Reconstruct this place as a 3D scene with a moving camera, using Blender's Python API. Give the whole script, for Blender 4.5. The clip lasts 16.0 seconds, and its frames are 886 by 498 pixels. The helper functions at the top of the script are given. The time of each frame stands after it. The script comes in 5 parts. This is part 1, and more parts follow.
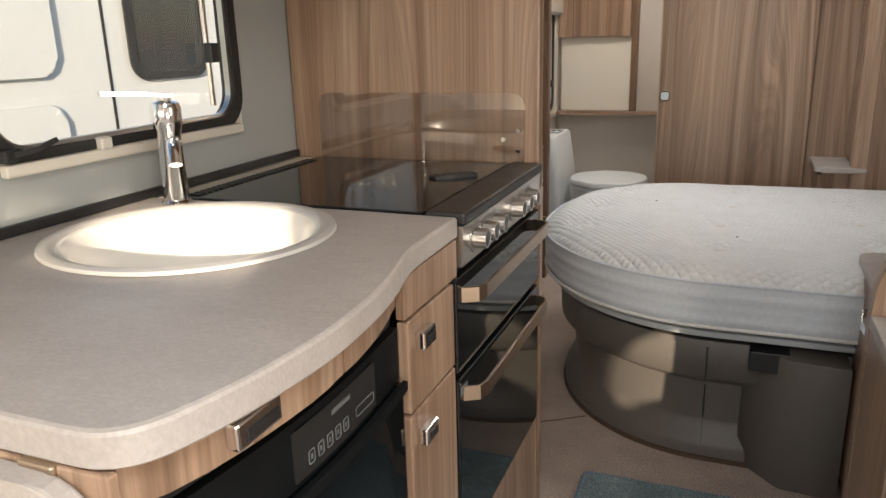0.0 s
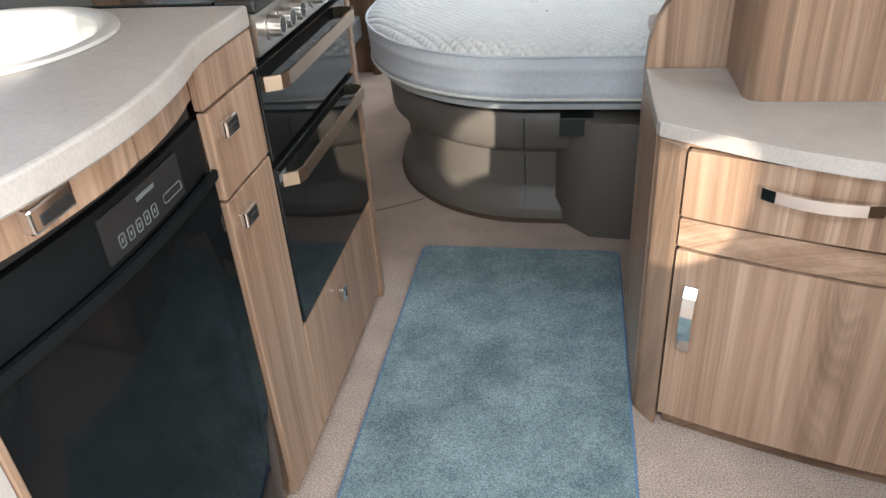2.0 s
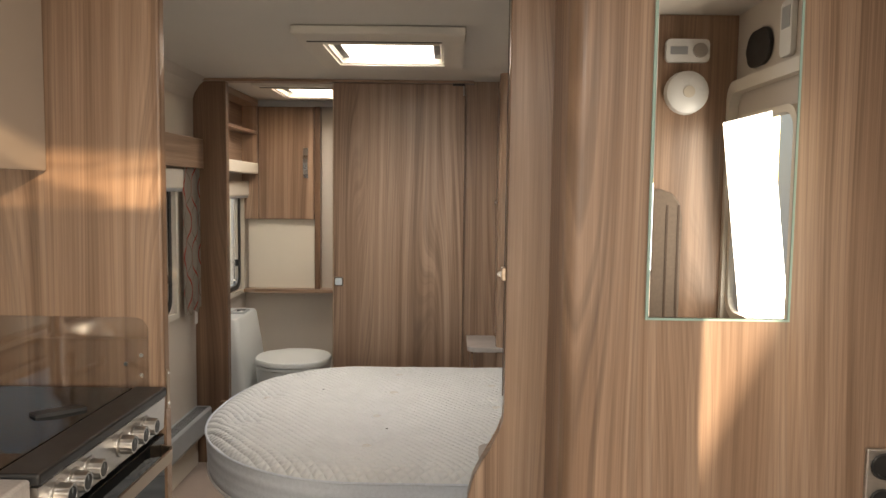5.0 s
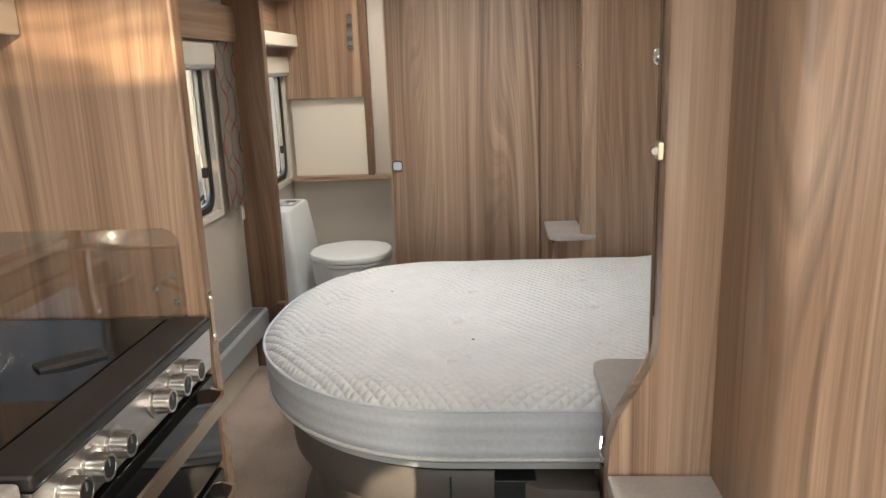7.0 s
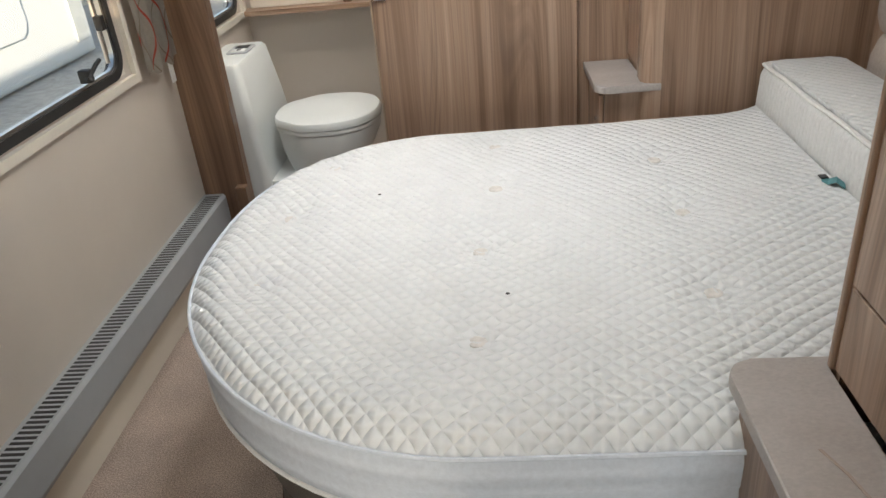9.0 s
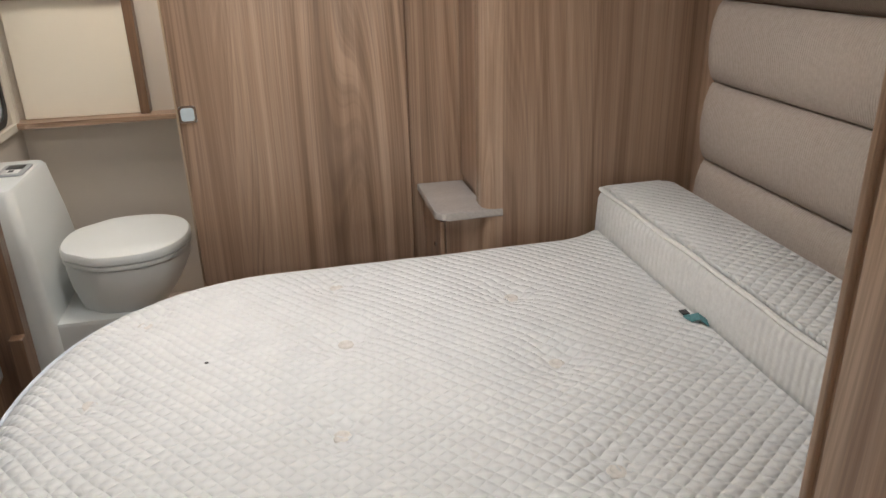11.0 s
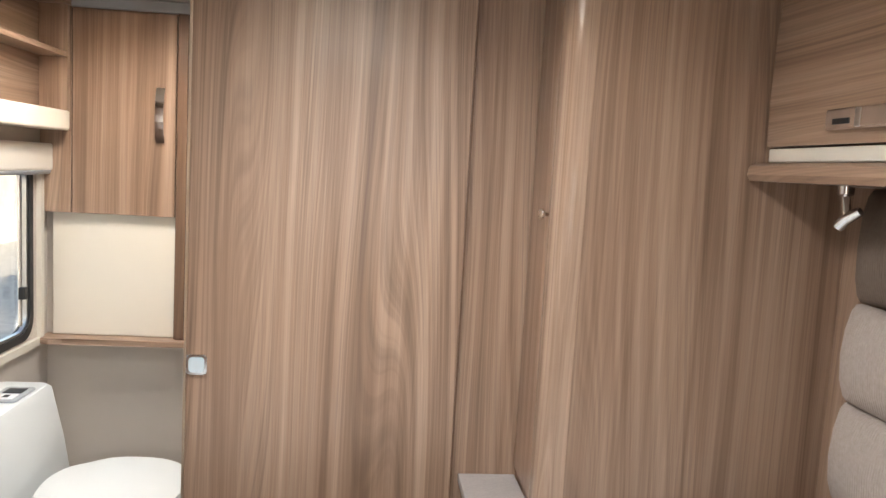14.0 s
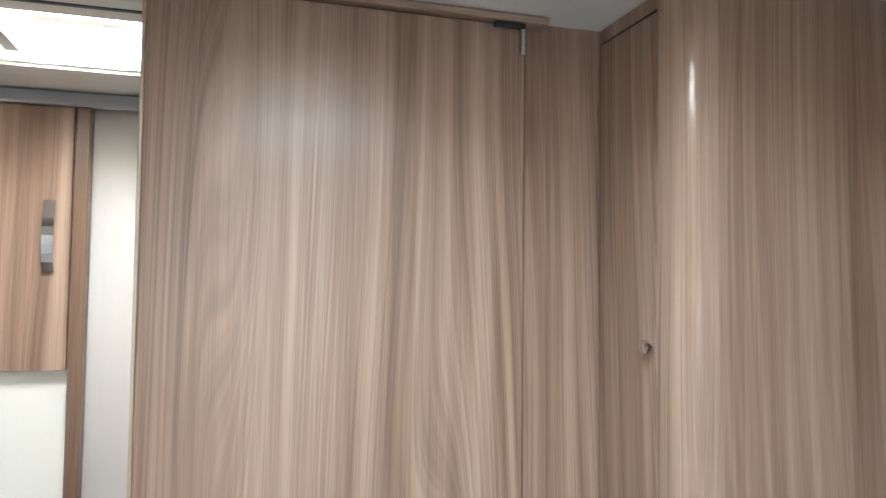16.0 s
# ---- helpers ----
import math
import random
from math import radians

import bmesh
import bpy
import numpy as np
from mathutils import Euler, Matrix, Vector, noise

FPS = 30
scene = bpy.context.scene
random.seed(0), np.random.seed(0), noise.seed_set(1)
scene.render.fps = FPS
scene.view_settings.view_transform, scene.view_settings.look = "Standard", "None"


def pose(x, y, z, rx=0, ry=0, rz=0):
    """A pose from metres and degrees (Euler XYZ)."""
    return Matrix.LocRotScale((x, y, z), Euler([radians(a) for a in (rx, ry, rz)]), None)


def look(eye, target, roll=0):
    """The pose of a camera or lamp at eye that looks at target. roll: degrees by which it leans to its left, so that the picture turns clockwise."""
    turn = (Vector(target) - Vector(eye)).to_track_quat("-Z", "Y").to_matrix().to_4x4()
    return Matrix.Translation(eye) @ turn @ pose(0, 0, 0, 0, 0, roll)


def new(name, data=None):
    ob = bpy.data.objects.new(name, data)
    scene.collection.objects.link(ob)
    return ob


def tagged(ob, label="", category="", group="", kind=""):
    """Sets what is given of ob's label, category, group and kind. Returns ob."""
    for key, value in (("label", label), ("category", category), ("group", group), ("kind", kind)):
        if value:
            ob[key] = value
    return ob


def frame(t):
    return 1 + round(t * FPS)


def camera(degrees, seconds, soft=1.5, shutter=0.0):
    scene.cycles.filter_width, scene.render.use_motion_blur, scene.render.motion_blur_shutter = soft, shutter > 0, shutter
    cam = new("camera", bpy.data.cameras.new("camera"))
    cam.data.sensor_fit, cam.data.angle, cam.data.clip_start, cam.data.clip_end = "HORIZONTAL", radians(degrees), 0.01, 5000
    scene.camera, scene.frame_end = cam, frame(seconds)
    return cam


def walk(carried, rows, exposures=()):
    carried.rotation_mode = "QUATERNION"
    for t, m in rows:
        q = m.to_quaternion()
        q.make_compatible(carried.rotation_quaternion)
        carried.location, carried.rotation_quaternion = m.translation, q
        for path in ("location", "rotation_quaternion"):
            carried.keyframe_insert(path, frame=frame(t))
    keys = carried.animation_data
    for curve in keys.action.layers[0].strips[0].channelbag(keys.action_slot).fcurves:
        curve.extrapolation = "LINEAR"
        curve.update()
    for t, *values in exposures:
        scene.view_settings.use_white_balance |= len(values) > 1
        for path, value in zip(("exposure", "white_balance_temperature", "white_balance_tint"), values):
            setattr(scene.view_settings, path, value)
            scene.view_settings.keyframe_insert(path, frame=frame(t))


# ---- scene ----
cam = camera(62.1, 16.0)
PATH = [
    (0, (0.02, 0.077, 1.237), (-0.698, 1.86, 0.686), -1.6),
    (0.5, (0.081, 0.038, 1.232), (-0.428, 1.883, 0.652), -2.1),
    (1, (0.101, 0.019, 1.218), (-0.342, 1.797, 0.416), -2.9),
    (1.5, (0.119, 0.011, 1.212), (-0.288, 1.676, 0.181), -3.8),
    (2, (0.134, 0.009, 1.22), (-0.199, 1.685, 0.18), -4.1),
    (2.5, (0.18, 0.009, 1.219), (0.022, 1.748, 0.244), -3.5),
    (3, (0.207, 0.025, 1.258), (0.157, 1.851, 0.443), -2.7),
    (3.5, (0.224, 0.055, 1.338), (0.204, 1.982, 0.804), -0.4),
    (4, (0.239, 0.07, 1.387), (0.242, 2.055, 1.147), 0.2),
    (4.2, (0.248, 0.068, 1.404), (0.253, 2.062, 1.248), 0.7),
    (6.3, (0.196, 0.293, 1.393), (0.097, 2.284, 1.235), -1.4),
    (6.5, (0.159, 0.368, 1.384), (0.046, 2.353, 1.164), -2.0),
    (7, (0.109, 0.511, 1.363), (-0.029, 2.448, 0.884), -2.1),
    (7.5, (0.123, 0.703, 1.347), (-0.074, 2.594, 0.729), -2.3),
    (8, (0.116, 0.93, 1.327), (-0.129, 2.761, 0.56), -3.1),
    (8.2, (0.081, 1.022, 1.317), (-0.154, 2.832, 0.5), -3.6),
    (10.3, (0.005, 1.579, 1.338), (0.185, 3.292, 0.322), -5.2),
    (10.5, (-0.018, 1.584, 1.341), (0.248, 3.309, 0.363), -4.3),
    (11, (-0.037, 1.601, 1.371), (0.337, 3.408, 0.601), -1.6),
    (11.5, (-0.026, 1.609, 1.419), (0.431, 3.494, 0.931), 2.1),
    (12, (-0.038, 1.611, 1.449), (0.534, 3.507, 1.168), 4.6),
    (12.5, (-0.025, 1.631, 1.47), (0.597, 3.526, 1.323), 5.0),
    (13, (0.039, 1.726, 1.465), (0.539, 3.661, 1.396), 4.3),
    (13.5, (0.091, 1.86, 1.442), (0.336, 3.841, 1.329), 3.8),
    (14, (0.09, 1.991, 1.44), (0.284, 3.969, 1.224), 3.3),
    (14.5, (0.042, 2.153, 1.421), (0.338, 4.117, 1.183), 3.2),
    (15, (0.004, 2.283, 1.434), (0.187, 4.269, 1.282), 2.7),
    (15.5, (-0.073, 2.408, 1.435), (0.161, 4.394, 1.427), 2.0),
    (16, (-0.201, 2.508, 1.453), (0.361, 4.425, 1.549), 0.7),
]
EXPOSURES = [
    (0.0, 0.75, 6700, 10), (0.5, 0.86, 6800, 10), (1.0, 1.03, 6800, 12), (1.5, 1.2, 5800, 8), (2.0, 1.25, 5900, 6), (2.5, 1.35, 5550, 3), (3.0, 1.3, 5900, 4), (3.5, 1.1, 6300, 5), (4.0, 0.86, 6500, 7),
    (6.3, 0.66, 8200, 14), (6.5, 0.74, 8200, 14), (7.0, 1.08, 6700, 8), (7.5, 1.24, 5450, 0), (8.0, 1.3, 5950, 5), (10.5, 1.09, 6700, 8), (11.0, 1.05, 6800, 10), (11.5, 1.33, 7000, 17), (12.0, 1.58, 7500, 20),
    (12.5, 1.8, 7200, 15), (13.0, 1.9, 6600, 11), (14.0, 1.75, 6400, 10), (14.5, 1.78, 6150, 10), (15.0, 1.72, 5900, 9), (15.5, 1.55, 6000, 7), (16.0, 1.92, 5350, 2),
]
walk(cam, [(t, look(eye, target, roll)) for t, eye, target, roll in PATH], EXPOSURES)

# ---- world, sun, large lights ----
world = bpy.data.worlds.new("sky")
scene.world = world
world.use_nodes = True
wn = world.node_tree
sky = wn.nodes.new("ShaderNodeTexSky")
sky.sky_type, sky.sun_disc = "NISHITA", False
SUN_DIR = Vector((-0.47, 1.0, -0.27)).normalized()
sky.sun_elevation = math.asin(-SUN_DIR.z)
sky.sun_rotation = math.atan2(-SUN_DIR.x, -SUN_DIR.y)
wn.links.new(sky.outputs[0], wn.nodes["Background"].inputs[0])
wn.nodes["Background"].inputs[1].default_value = 0.15
sun = new("sun", bpy.data.lights.new("sun", "SUN"))
sun.data.energy, sun.data.angle, sun.data.color = 5.0, radians(0.6), (1.0, 0.85, 0.66)
sun.matrix_world = look((0, 0, 6), Vector((0, 0, 6)) + SUN_DIR)


def area(name, eye, target, w, h, power, color=(1, 1, 1)):
    lamp = new(name, bpy.data.lights.new(name, "AREA"))
    lamp.data.shape, lamp.data.size, lamp.data.size_y = "RECTANGLE", w, h
    lamp.data.energy, lamp.data.color = power, color
    lamp.matrix_world = look(eye, target)
    return lamp


COOL, WARM = (0.93, 0.97, 1.0), (1.0, 0.86, 0.68)
area("light_bedroom_hatch", (0.0, 2.95, 2.045), (0.0, 2.95, 0), 0.41, 0.41, 8.8, (0.97, 0.98, 1.0))
area("light_bath_hatch", (-0.5, 4.1, 2.045), (-0.5, 4.1, 0), 0.35, 0.35, 8, (1.0, 0.95, 0.9))
# unseen lounge lamps, added to fill the kitchen, dresser and aisle with light
area("light_lounge_front", (-0.12, -2.36, 1.2), (-0.12, 2, 1.1), 1.3, 0.6, 6.5, COOL)
area("light_lounge_left", (-1.00, -1.3, 1.2), (0, -1.3, 1.0), 1.1, 0.55, 5, COOL)
area("light_lounge_right", (1.09, -0.475, 0.995), (0, -0.475, 0.75), 0.54, 0.25, 14, (1.0, 0.93, 0.82))
area("light_lounge_fill", (0.25, -0.24, 1.93), (0.25, -0.24, 0), 0.6, 0.6, 14, (0.95, 0.98, 1.0))
area("light_door_window", (1.075, 0.705, 1.335), (0, 0.705, 1.2), 0.33, 0.56, 2.6, (1.0, 0.94, 0.85))

# ---- materials ----


def mat(name, color, rough=0.5, metal=0.0, var=0.0, scale=8.0, bump=0.0, bump_scale=60.0, stretch=(1, 1, 1), color2=None, coat=0.0, spec=0.5, fine=None):
    m = bpy.data.materials.new(name)
    m.use_nodes = True
    nt = m.node_tree
    b = nt.nodes["Principled BSDF"]
    b.inputs["Roughness"].default_value, b.inputs["Metallic"].default_value = rough, metal
    b.inputs["Base Color"].default_value = (*color, 1)
    b.inputs["Coat Weight"].default_value = coat
    b.inputs["Specular IOR Level"].default_value = spec
    if var or bump:
        tc = nt.nodes.new("ShaderNodeTexCoord")
        mp = nt.nodes.new("ShaderNodeMapping")
        mp.inputs["Scale"].default_value = stretch
        nt.links.new(tc.outputs["Object"], mp.inputs[0])
    if var:
        n1 = nt.nodes.new("ShaderNodeTexNoise")
        n1.inputs["Scale"].default_value, n1.inputs["Detail"].default_value = scale, 6
        n1.inputs["Roughness"].default_value = 0.65
        nt.links.new(mp.outputs[0], n1.inputs[0])
        r = nt.nodes.new("ShaderNodeValToRGB")
        c2 = color2 or tuple(c * (1 - var) for c in color)
        r.color_ramp.elements[0].position, r.color_ramp.elements[1].position = 0.32, 0.66
        r.color_ramp.elements[0].color, r.color_ramp.elements[1].color = (*c2, 1), (*color, 1)
        nt.links.new(n1.outputs[0], r.inputs[0])
        shade = r.outputs[0]
        if fine:
            n3 = nt.nodes.new("ShaderNodeTexNoise")
            n3.inputs["Scale"].default_value, n3.inputs["Detail"].default_value = fine[0], 3
            nt.links.new(mp.outputs[0], n3.inputs[0])
            mr_ = nt.nodes.new("ShaderNodeMapRange")
            mr_.inputs[1].default_value, mr_.inputs[2].default_value = 0.3, 0.7
            mr_.inputs[3].default_value, mr_.inputs[4].default_value = 1 - fine[1], 1 + fine[1]
            nt.links.new(n3.outputs[0], mr_.inputs[0])
            vm = nt.nodes.new("ShaderNodeVectorMath")
            vm.operation = "SCALE"
            nt.links.new(shade, vm.inputs[0])
            nt.links.new(mr_.outputs[0], vm.inputs["Scale"])
            shade = vm.outputs[0]
        nt.links.new(shade, b.inputs["Base Color"])
        rr = nt.nodes.new("ShaderNodeMapRange")
        rr.inputs[3].default_value, rr.inputs[4].default_value = rough + 0.06, max(rough - 0.06, 0.02)
        nt.links.new(n1.outputs[0], rr.inputs[0])
        nt.links.new(rr.outputs[0], b.inputs["Roughness"])
    if bump:
        n2 = nt.nodes.new("ShaderNodeTexNoise")
        n2.inputs["Scale"].default_value, n2.inputs["Detail"].default_value = bump_scale, 4
        nt.links.new(mp.outputs[0], n2.inputs[0])
        bp = nt.nodes.new("ShaderNodeBump")
        bp.inputs["Strength"].default_value, bp.inputs["Distance"].default_value = bump, 0.01
        nt.links.new(n2.outputs[0], bp.inputs["Height"])
        nt.links.new(bp.outputs[0], b.inputs["Normal"])
    return m


def wood(name, axis, dark, mid, light, rough=0.30):
    """Printed ash laminate: broad tone bands, grain lines and fine streaks along one axis."""
    m = bpy.data.materials.new(name)
    m.use_nodes = True
    nt = m.node_tree
    N, L = nt.nodes.new, nt.links.new
    b = nt.nodes["Principled BSDF"]
    tc, oi = N("ShaderNodeTexCoord"), N("ShaderNodeObjectInfo")
    off = N("ShaderNodeVectorMath")
    off.operation = "MULTIPLY_ADD"
    off.inputs[1].default_value, = ((3.1, 5.3, 1.7),)
    L(oi.outputs["Random"], off.inputs[0])
    L(tc.outputs["Object"], off.inputs[2])

    def mapped(along, across):
        mp = N("ShaderNodeMapping")
        s = [across] * 3
        s["xyz".index(axis)] = along
        mp.inputs["Scale"].default_value = s
        L(off.outputs[0], mp.inputs[0])
        return mp.outputs[0]

    def noisy(vec, scale, detail, rough_, dist=0.0):
        n = N("ShaderNodeTexNoise")
        n.inputs["Scale"].default_value, n.inputs["Detail"].default_value = scale, detail
        n.inputs["Roughness"].default_value, n.inputs["Distortion"].default_value = rough_, dist
        L(vec, n.inputs[0])
        return n.outputs[0]

    def calc(op, p, q=None, r=None):
        n = N("ShaderNodeMath")
        n.operation = op
        for k, v in enumerate((p, q, r)):
            if isinstance(v, (int, float)):
                n.inputs[k].default_value = v
            elif v is not None:
                L(v, n.inputs[k])
        return n.outputs[0]

    def ranged(v, lo, hi, a, b_):
        n = N("ShaderNodeMapRange")
        for k, w in enumerate((lo, hi, a, b_)):
            n.inputs[k + 1].default_value = w
        L(v, n.inputs[0])
        return n.outputs[0]

    # the board's cut through the trunk: growth rings bent by a slow wave into long arches
    warp = noisy(mapped(0.42, 3.6), 1.0, 1.2, 0.4, 0.1)
    sep = N("ShaderNodeSeparateXYZ")
    L(off.outputs[0], sep.inputs[0])
    here = "xyz".index(axis)
    sides = [k for k in range(3) if k != here]
    across = calc("ADD", sep.outputs[sides[0]], sep.outputs[sides[1]])
    depth = calc("MULTIPLY_ADD", warp, 0.38, across)

    def rings(per_metre, detail, rough_):
        c = N("ShaderNodeCombineXYZ")
        L(calc("MULTIPLY", depth, per_metre), c.inputs[0])
        L(calc("MULTIPLY", sep.outputs[here], 0.35), c.inputs[1])
        return noisy(c.outputs[0], 1.0, detail, rough_)

    broad = noisy(mapped(0.07, 11.0), 2.0, 5, 0.62, 0.12)
    bands = rings(30.0, 3, 0.6)
    lines = rings(170.0, 2, 0.6)
    fine = noisy(mapped(2.2, 150), 2.0, 3, 0.7)
    zone = noisy(mapped(0.45, 6.0), 1.6, 2, 0.5, 0.3)
    tone = calc("ADD", calc("MULTIPLY", broad, 0.58), calc("MULTIPLY", bands, 0.42))
    ramp = N("ShaderNodeValToRGB")
    e = ramp.color_ramp.elements
    e[0].position, e[0].color = 0.385, (*dark, 1)
    e[1].position, e[1].color = 0.615, (*light, 1)
    e.new(0.5).color = (*mid, 1)
    L(tone, ramp.inputs[0])
    figure = calc("MULTIPLY", ranged(lines, 0.42, 0.64, 0.04, -0.26), ranged(zone, 0.36, 0.64, 0.25, 1.1))
    both = N("ShaderNodeMath")
    both.operation = "MULTIPLY"
    L(calc("ADD", figure, 1.0), both.inputs[0])
    L(ranged(fine, 0.3, 0.7, 0.87, 1.10), both.inputs[1])
    mix = N("ShaderNodeVectorMath")
    mix.operation = "SCALE"
    L(ramp.outputs[0], mix.inputs[0])
    L(both.outputs[0], mix.inputs["Scale"])
    L(mix.outputs[0], b.inputs["Base Color"])
    rr = N("ShaderNodeMapRange")
    rr.inputs[3].default_value, rr.inputs[4].default_value = rough + 0.1, rough - 0.06
    L(fine, rr.inputs[0])
    L(rr.outputs[0], b.inputs["Roughness"])
    bp = N("ShaderNodeBump")
    bp.inputs["Strength"].default_value, bp.inputs["Distance"].default_value = 0.12, 0.002
    L(fine, bp.inputs["Height"])
    L(bp.outputs[0], b.inputs["Normal"])
    return m


WD, WM, WL = (0.215, 0.132, 0.086), (0.325, 0.212, 0.145), (0.42, 0.292, 0.21)
wood_z = wood("ash_laminate_upright", "z", WD, WM, WL)
# lighter tones put the rounded post's bright highlight into its colour
wood_post = wood("highlit_ash_post", "z", WM, WL, tuple(1.08 * c for c in WL), 0.17)
wood_y = wood("ash_laminate_along", "y", WD, WM, WL)
wood_x = wood("ash_laminate_across", "x", WD, WM, WL)
# darkened copy of the ash laminate, with shade put into the colour
wood_shaded = wood("shaded_ash_edge", "z", (0.13, 0.075, 0.045), (0.18, 0.105, 0.065), (0.24, 0.145, 0.09))
worktop_m = mat("stone_laminate", (0.44, 0.407, 0.388), 0.42, var=0.10, scale=6, bump=0.06, bump_scale=220, stretch=(1, 1.6, 1), color2=(0.375, 0.34, 0.318), fine=(160, 0.08))
carpet_m = mat("brown_carpet", (0.52, 0.42, 0.36), 0.95, var=0.22, scale=6, bump=0.7, bump_scale=380, fine=(280, 0.5))
rug_m = mat("blue_grey_rug", (0.30, 0.40, 0.43), 0.95, var=0.42, scale=6, bump=0.9, bump_scale=330, fine=(260, 0.5), color2=(0.145, 0.215, 0.24))
rug_edge_m = mat("blue_rug_stitch", (0.10, 0.19, 0.33), 0.9)
wall_m = mat("beige_wall_board", (0.56, 0.51, 0.455), 0.55, var=0.05, scale=3, bump=0.04, bump_scale=160)
ceiling_m = mat("cream_ceiling_board", (0.66, 0.63, 0.58), 0.6, var=0.04, scale=2, bump=0.03, bump_scale=120)
cream_m = mat("cream_panel", (0.72, 0.67, 0.58), 0.35, var=0.03, scale=3)
splash_m = mat("glossy_grey_wall_board", (0.37, 0.39, 0.385), 0.12, var=0.05, scale=2)
taupe_m = mat("taupe_gloss_locker", (0.42, 0.355, 0.30), 0.22, var=0.05, scale=3)
chrome_m = mat("chrome", (0.82, 0.82, 0.83), 0.09, 1.0)
steel_m = mat("brushed_steel", (0.58, 0.56, 0.54), 0.32, 1.0, var=0.12, scale=30, stretch=(1, 1, 14))
bronze_m = mat("warm_metal_trim", (0.50, 0.40, 0.31), 0.35, 1.0)
black_m = mat("black_gloss_glass", (0.008, 0.009, 0.010), 0.04, spec=0.55)
dark_m = mat("black_plastic", (0.02, 0.02, 0.021), 0.4, var=0.2, scale=20)
fridge_m = mat("dark_grey_fridge_plastic", (0.008, 0.009, 0.010), 0.5, var=0.15, scale=30, spec=0.08)
rubber_m = mat("black_rubber", (0.018, 0.018, 0.018), 0.6)
plastic_m = mat("warm_grey_moulded_plastic", (0.112, 0.099, 0.087), 0.48, var=0.1, scale=5, bump=0.15, bump_scale=300)
slat_grey_m = mat("grey_bed_frame", (0.42, 0.44, 0.45), 0.5, var=0.1, scale=6)
white_m = mat("white_plastic", (0.78, 0.79, 0.78), 0.28, var=0.03, scale=3)
sink_m = mat("white_sink", (0.86, 0.84, 0.80), 0.2, var=0.02, scale=3)
sinkrim_m = mat("grey_sink_rim", (0.55, 0.53, 0.51), 0.3, var=0.03, scale=4)
toilet_m = mat("light_grey_toilet_plastic", (0.66, 0.69, 0.69), 0.3, var=0.03, scale=3)
heater_m = mat("grey_heater_casing", (0.36, 0.38, 0.40), 0.42, var=0.08, scale=8)
frame_m = mat("ivory_window_frame", (0.66, 0.62, 0.55), 0.4, var=0.04, scale=5)
button_m = mat("white_icon_print", (0.13, 0.14, 0.145), 0.5)
tuft_m = mat("pale_pink_tuft", (0.72, 0.69, 0.65), 0.9, var=0.2, scale=60)
tag_m = mat("teal_label_tape", (0.10, 0.27, 0.29), 0.7, var=0.3, scale=90)
seam_m = mat("dark_joint", (0.07, 0.042, 0.027), 0.6)
ground_m = mat("gravel_ground", (0.48, 0.46, 0.42), 0.95, var=0.35, scale=12, bump=0.5, bump_scale=40)
body_m = mat("white_van_body", (0.56, 0.58, 0.60), 0.25, var=0.03, scale=1)


def cloth(name, color, rib=None, color2=None, amount=0.25):
    m = mat(name, color, 0.95, var=0.12, scale=90, color2=color2, bump=0.3, bump_scale=600, spec=0.2)
    if rib:
        nt = m.node_tree
        N, L = nt.nodes.new, nt.links.new
        tc, w, bp = N("ShaderNodeTexCoord"), N("ShaderNodeTexWave"), N("ShaderNodeBump")
        w.bands_direction = rib[0]
        w.inputs["Scale"].default_value, w.inputs["Distortion"].default_value, w.inputs["Detail"].default_value = rib[1], 0.2, 1
        L(tc.outputs["Object"], w.inputs[0])
        bp.inputs["Strength"].default_value, bp.inputs["Distance"].default_value = amount, 0.004
        L(w.outputs[1], bp.inputs["Height"])
        L(bp.outputs[0], nt.nodes["Principled BSDF"].inputs["Normal"])
    return m


cord_light_m = cloth("beige_corduroy", (0.48, 0.42, 0.375), ("Y", 46), (0.42, 0.36, 0.315), 0.38)
cord_dark_m = cloth("brown_corduroy", (0.19, 0.15, 0.12), ("Y", 46), (0.165, 0.13, 0.104), 0.38)
side_cloth_m = cloth("white_mattress_side", (0.66, 0.70, 0.76), ("Z", 9), None, 0.5)
bolster_side_m = cloth("white_ribbed_mattress_side", (0.70, 0.70, 0.69), ("Y", 16), None, 0.6)
piping_m = cloth("white_piping", (0.80, 0.79, 0.77))


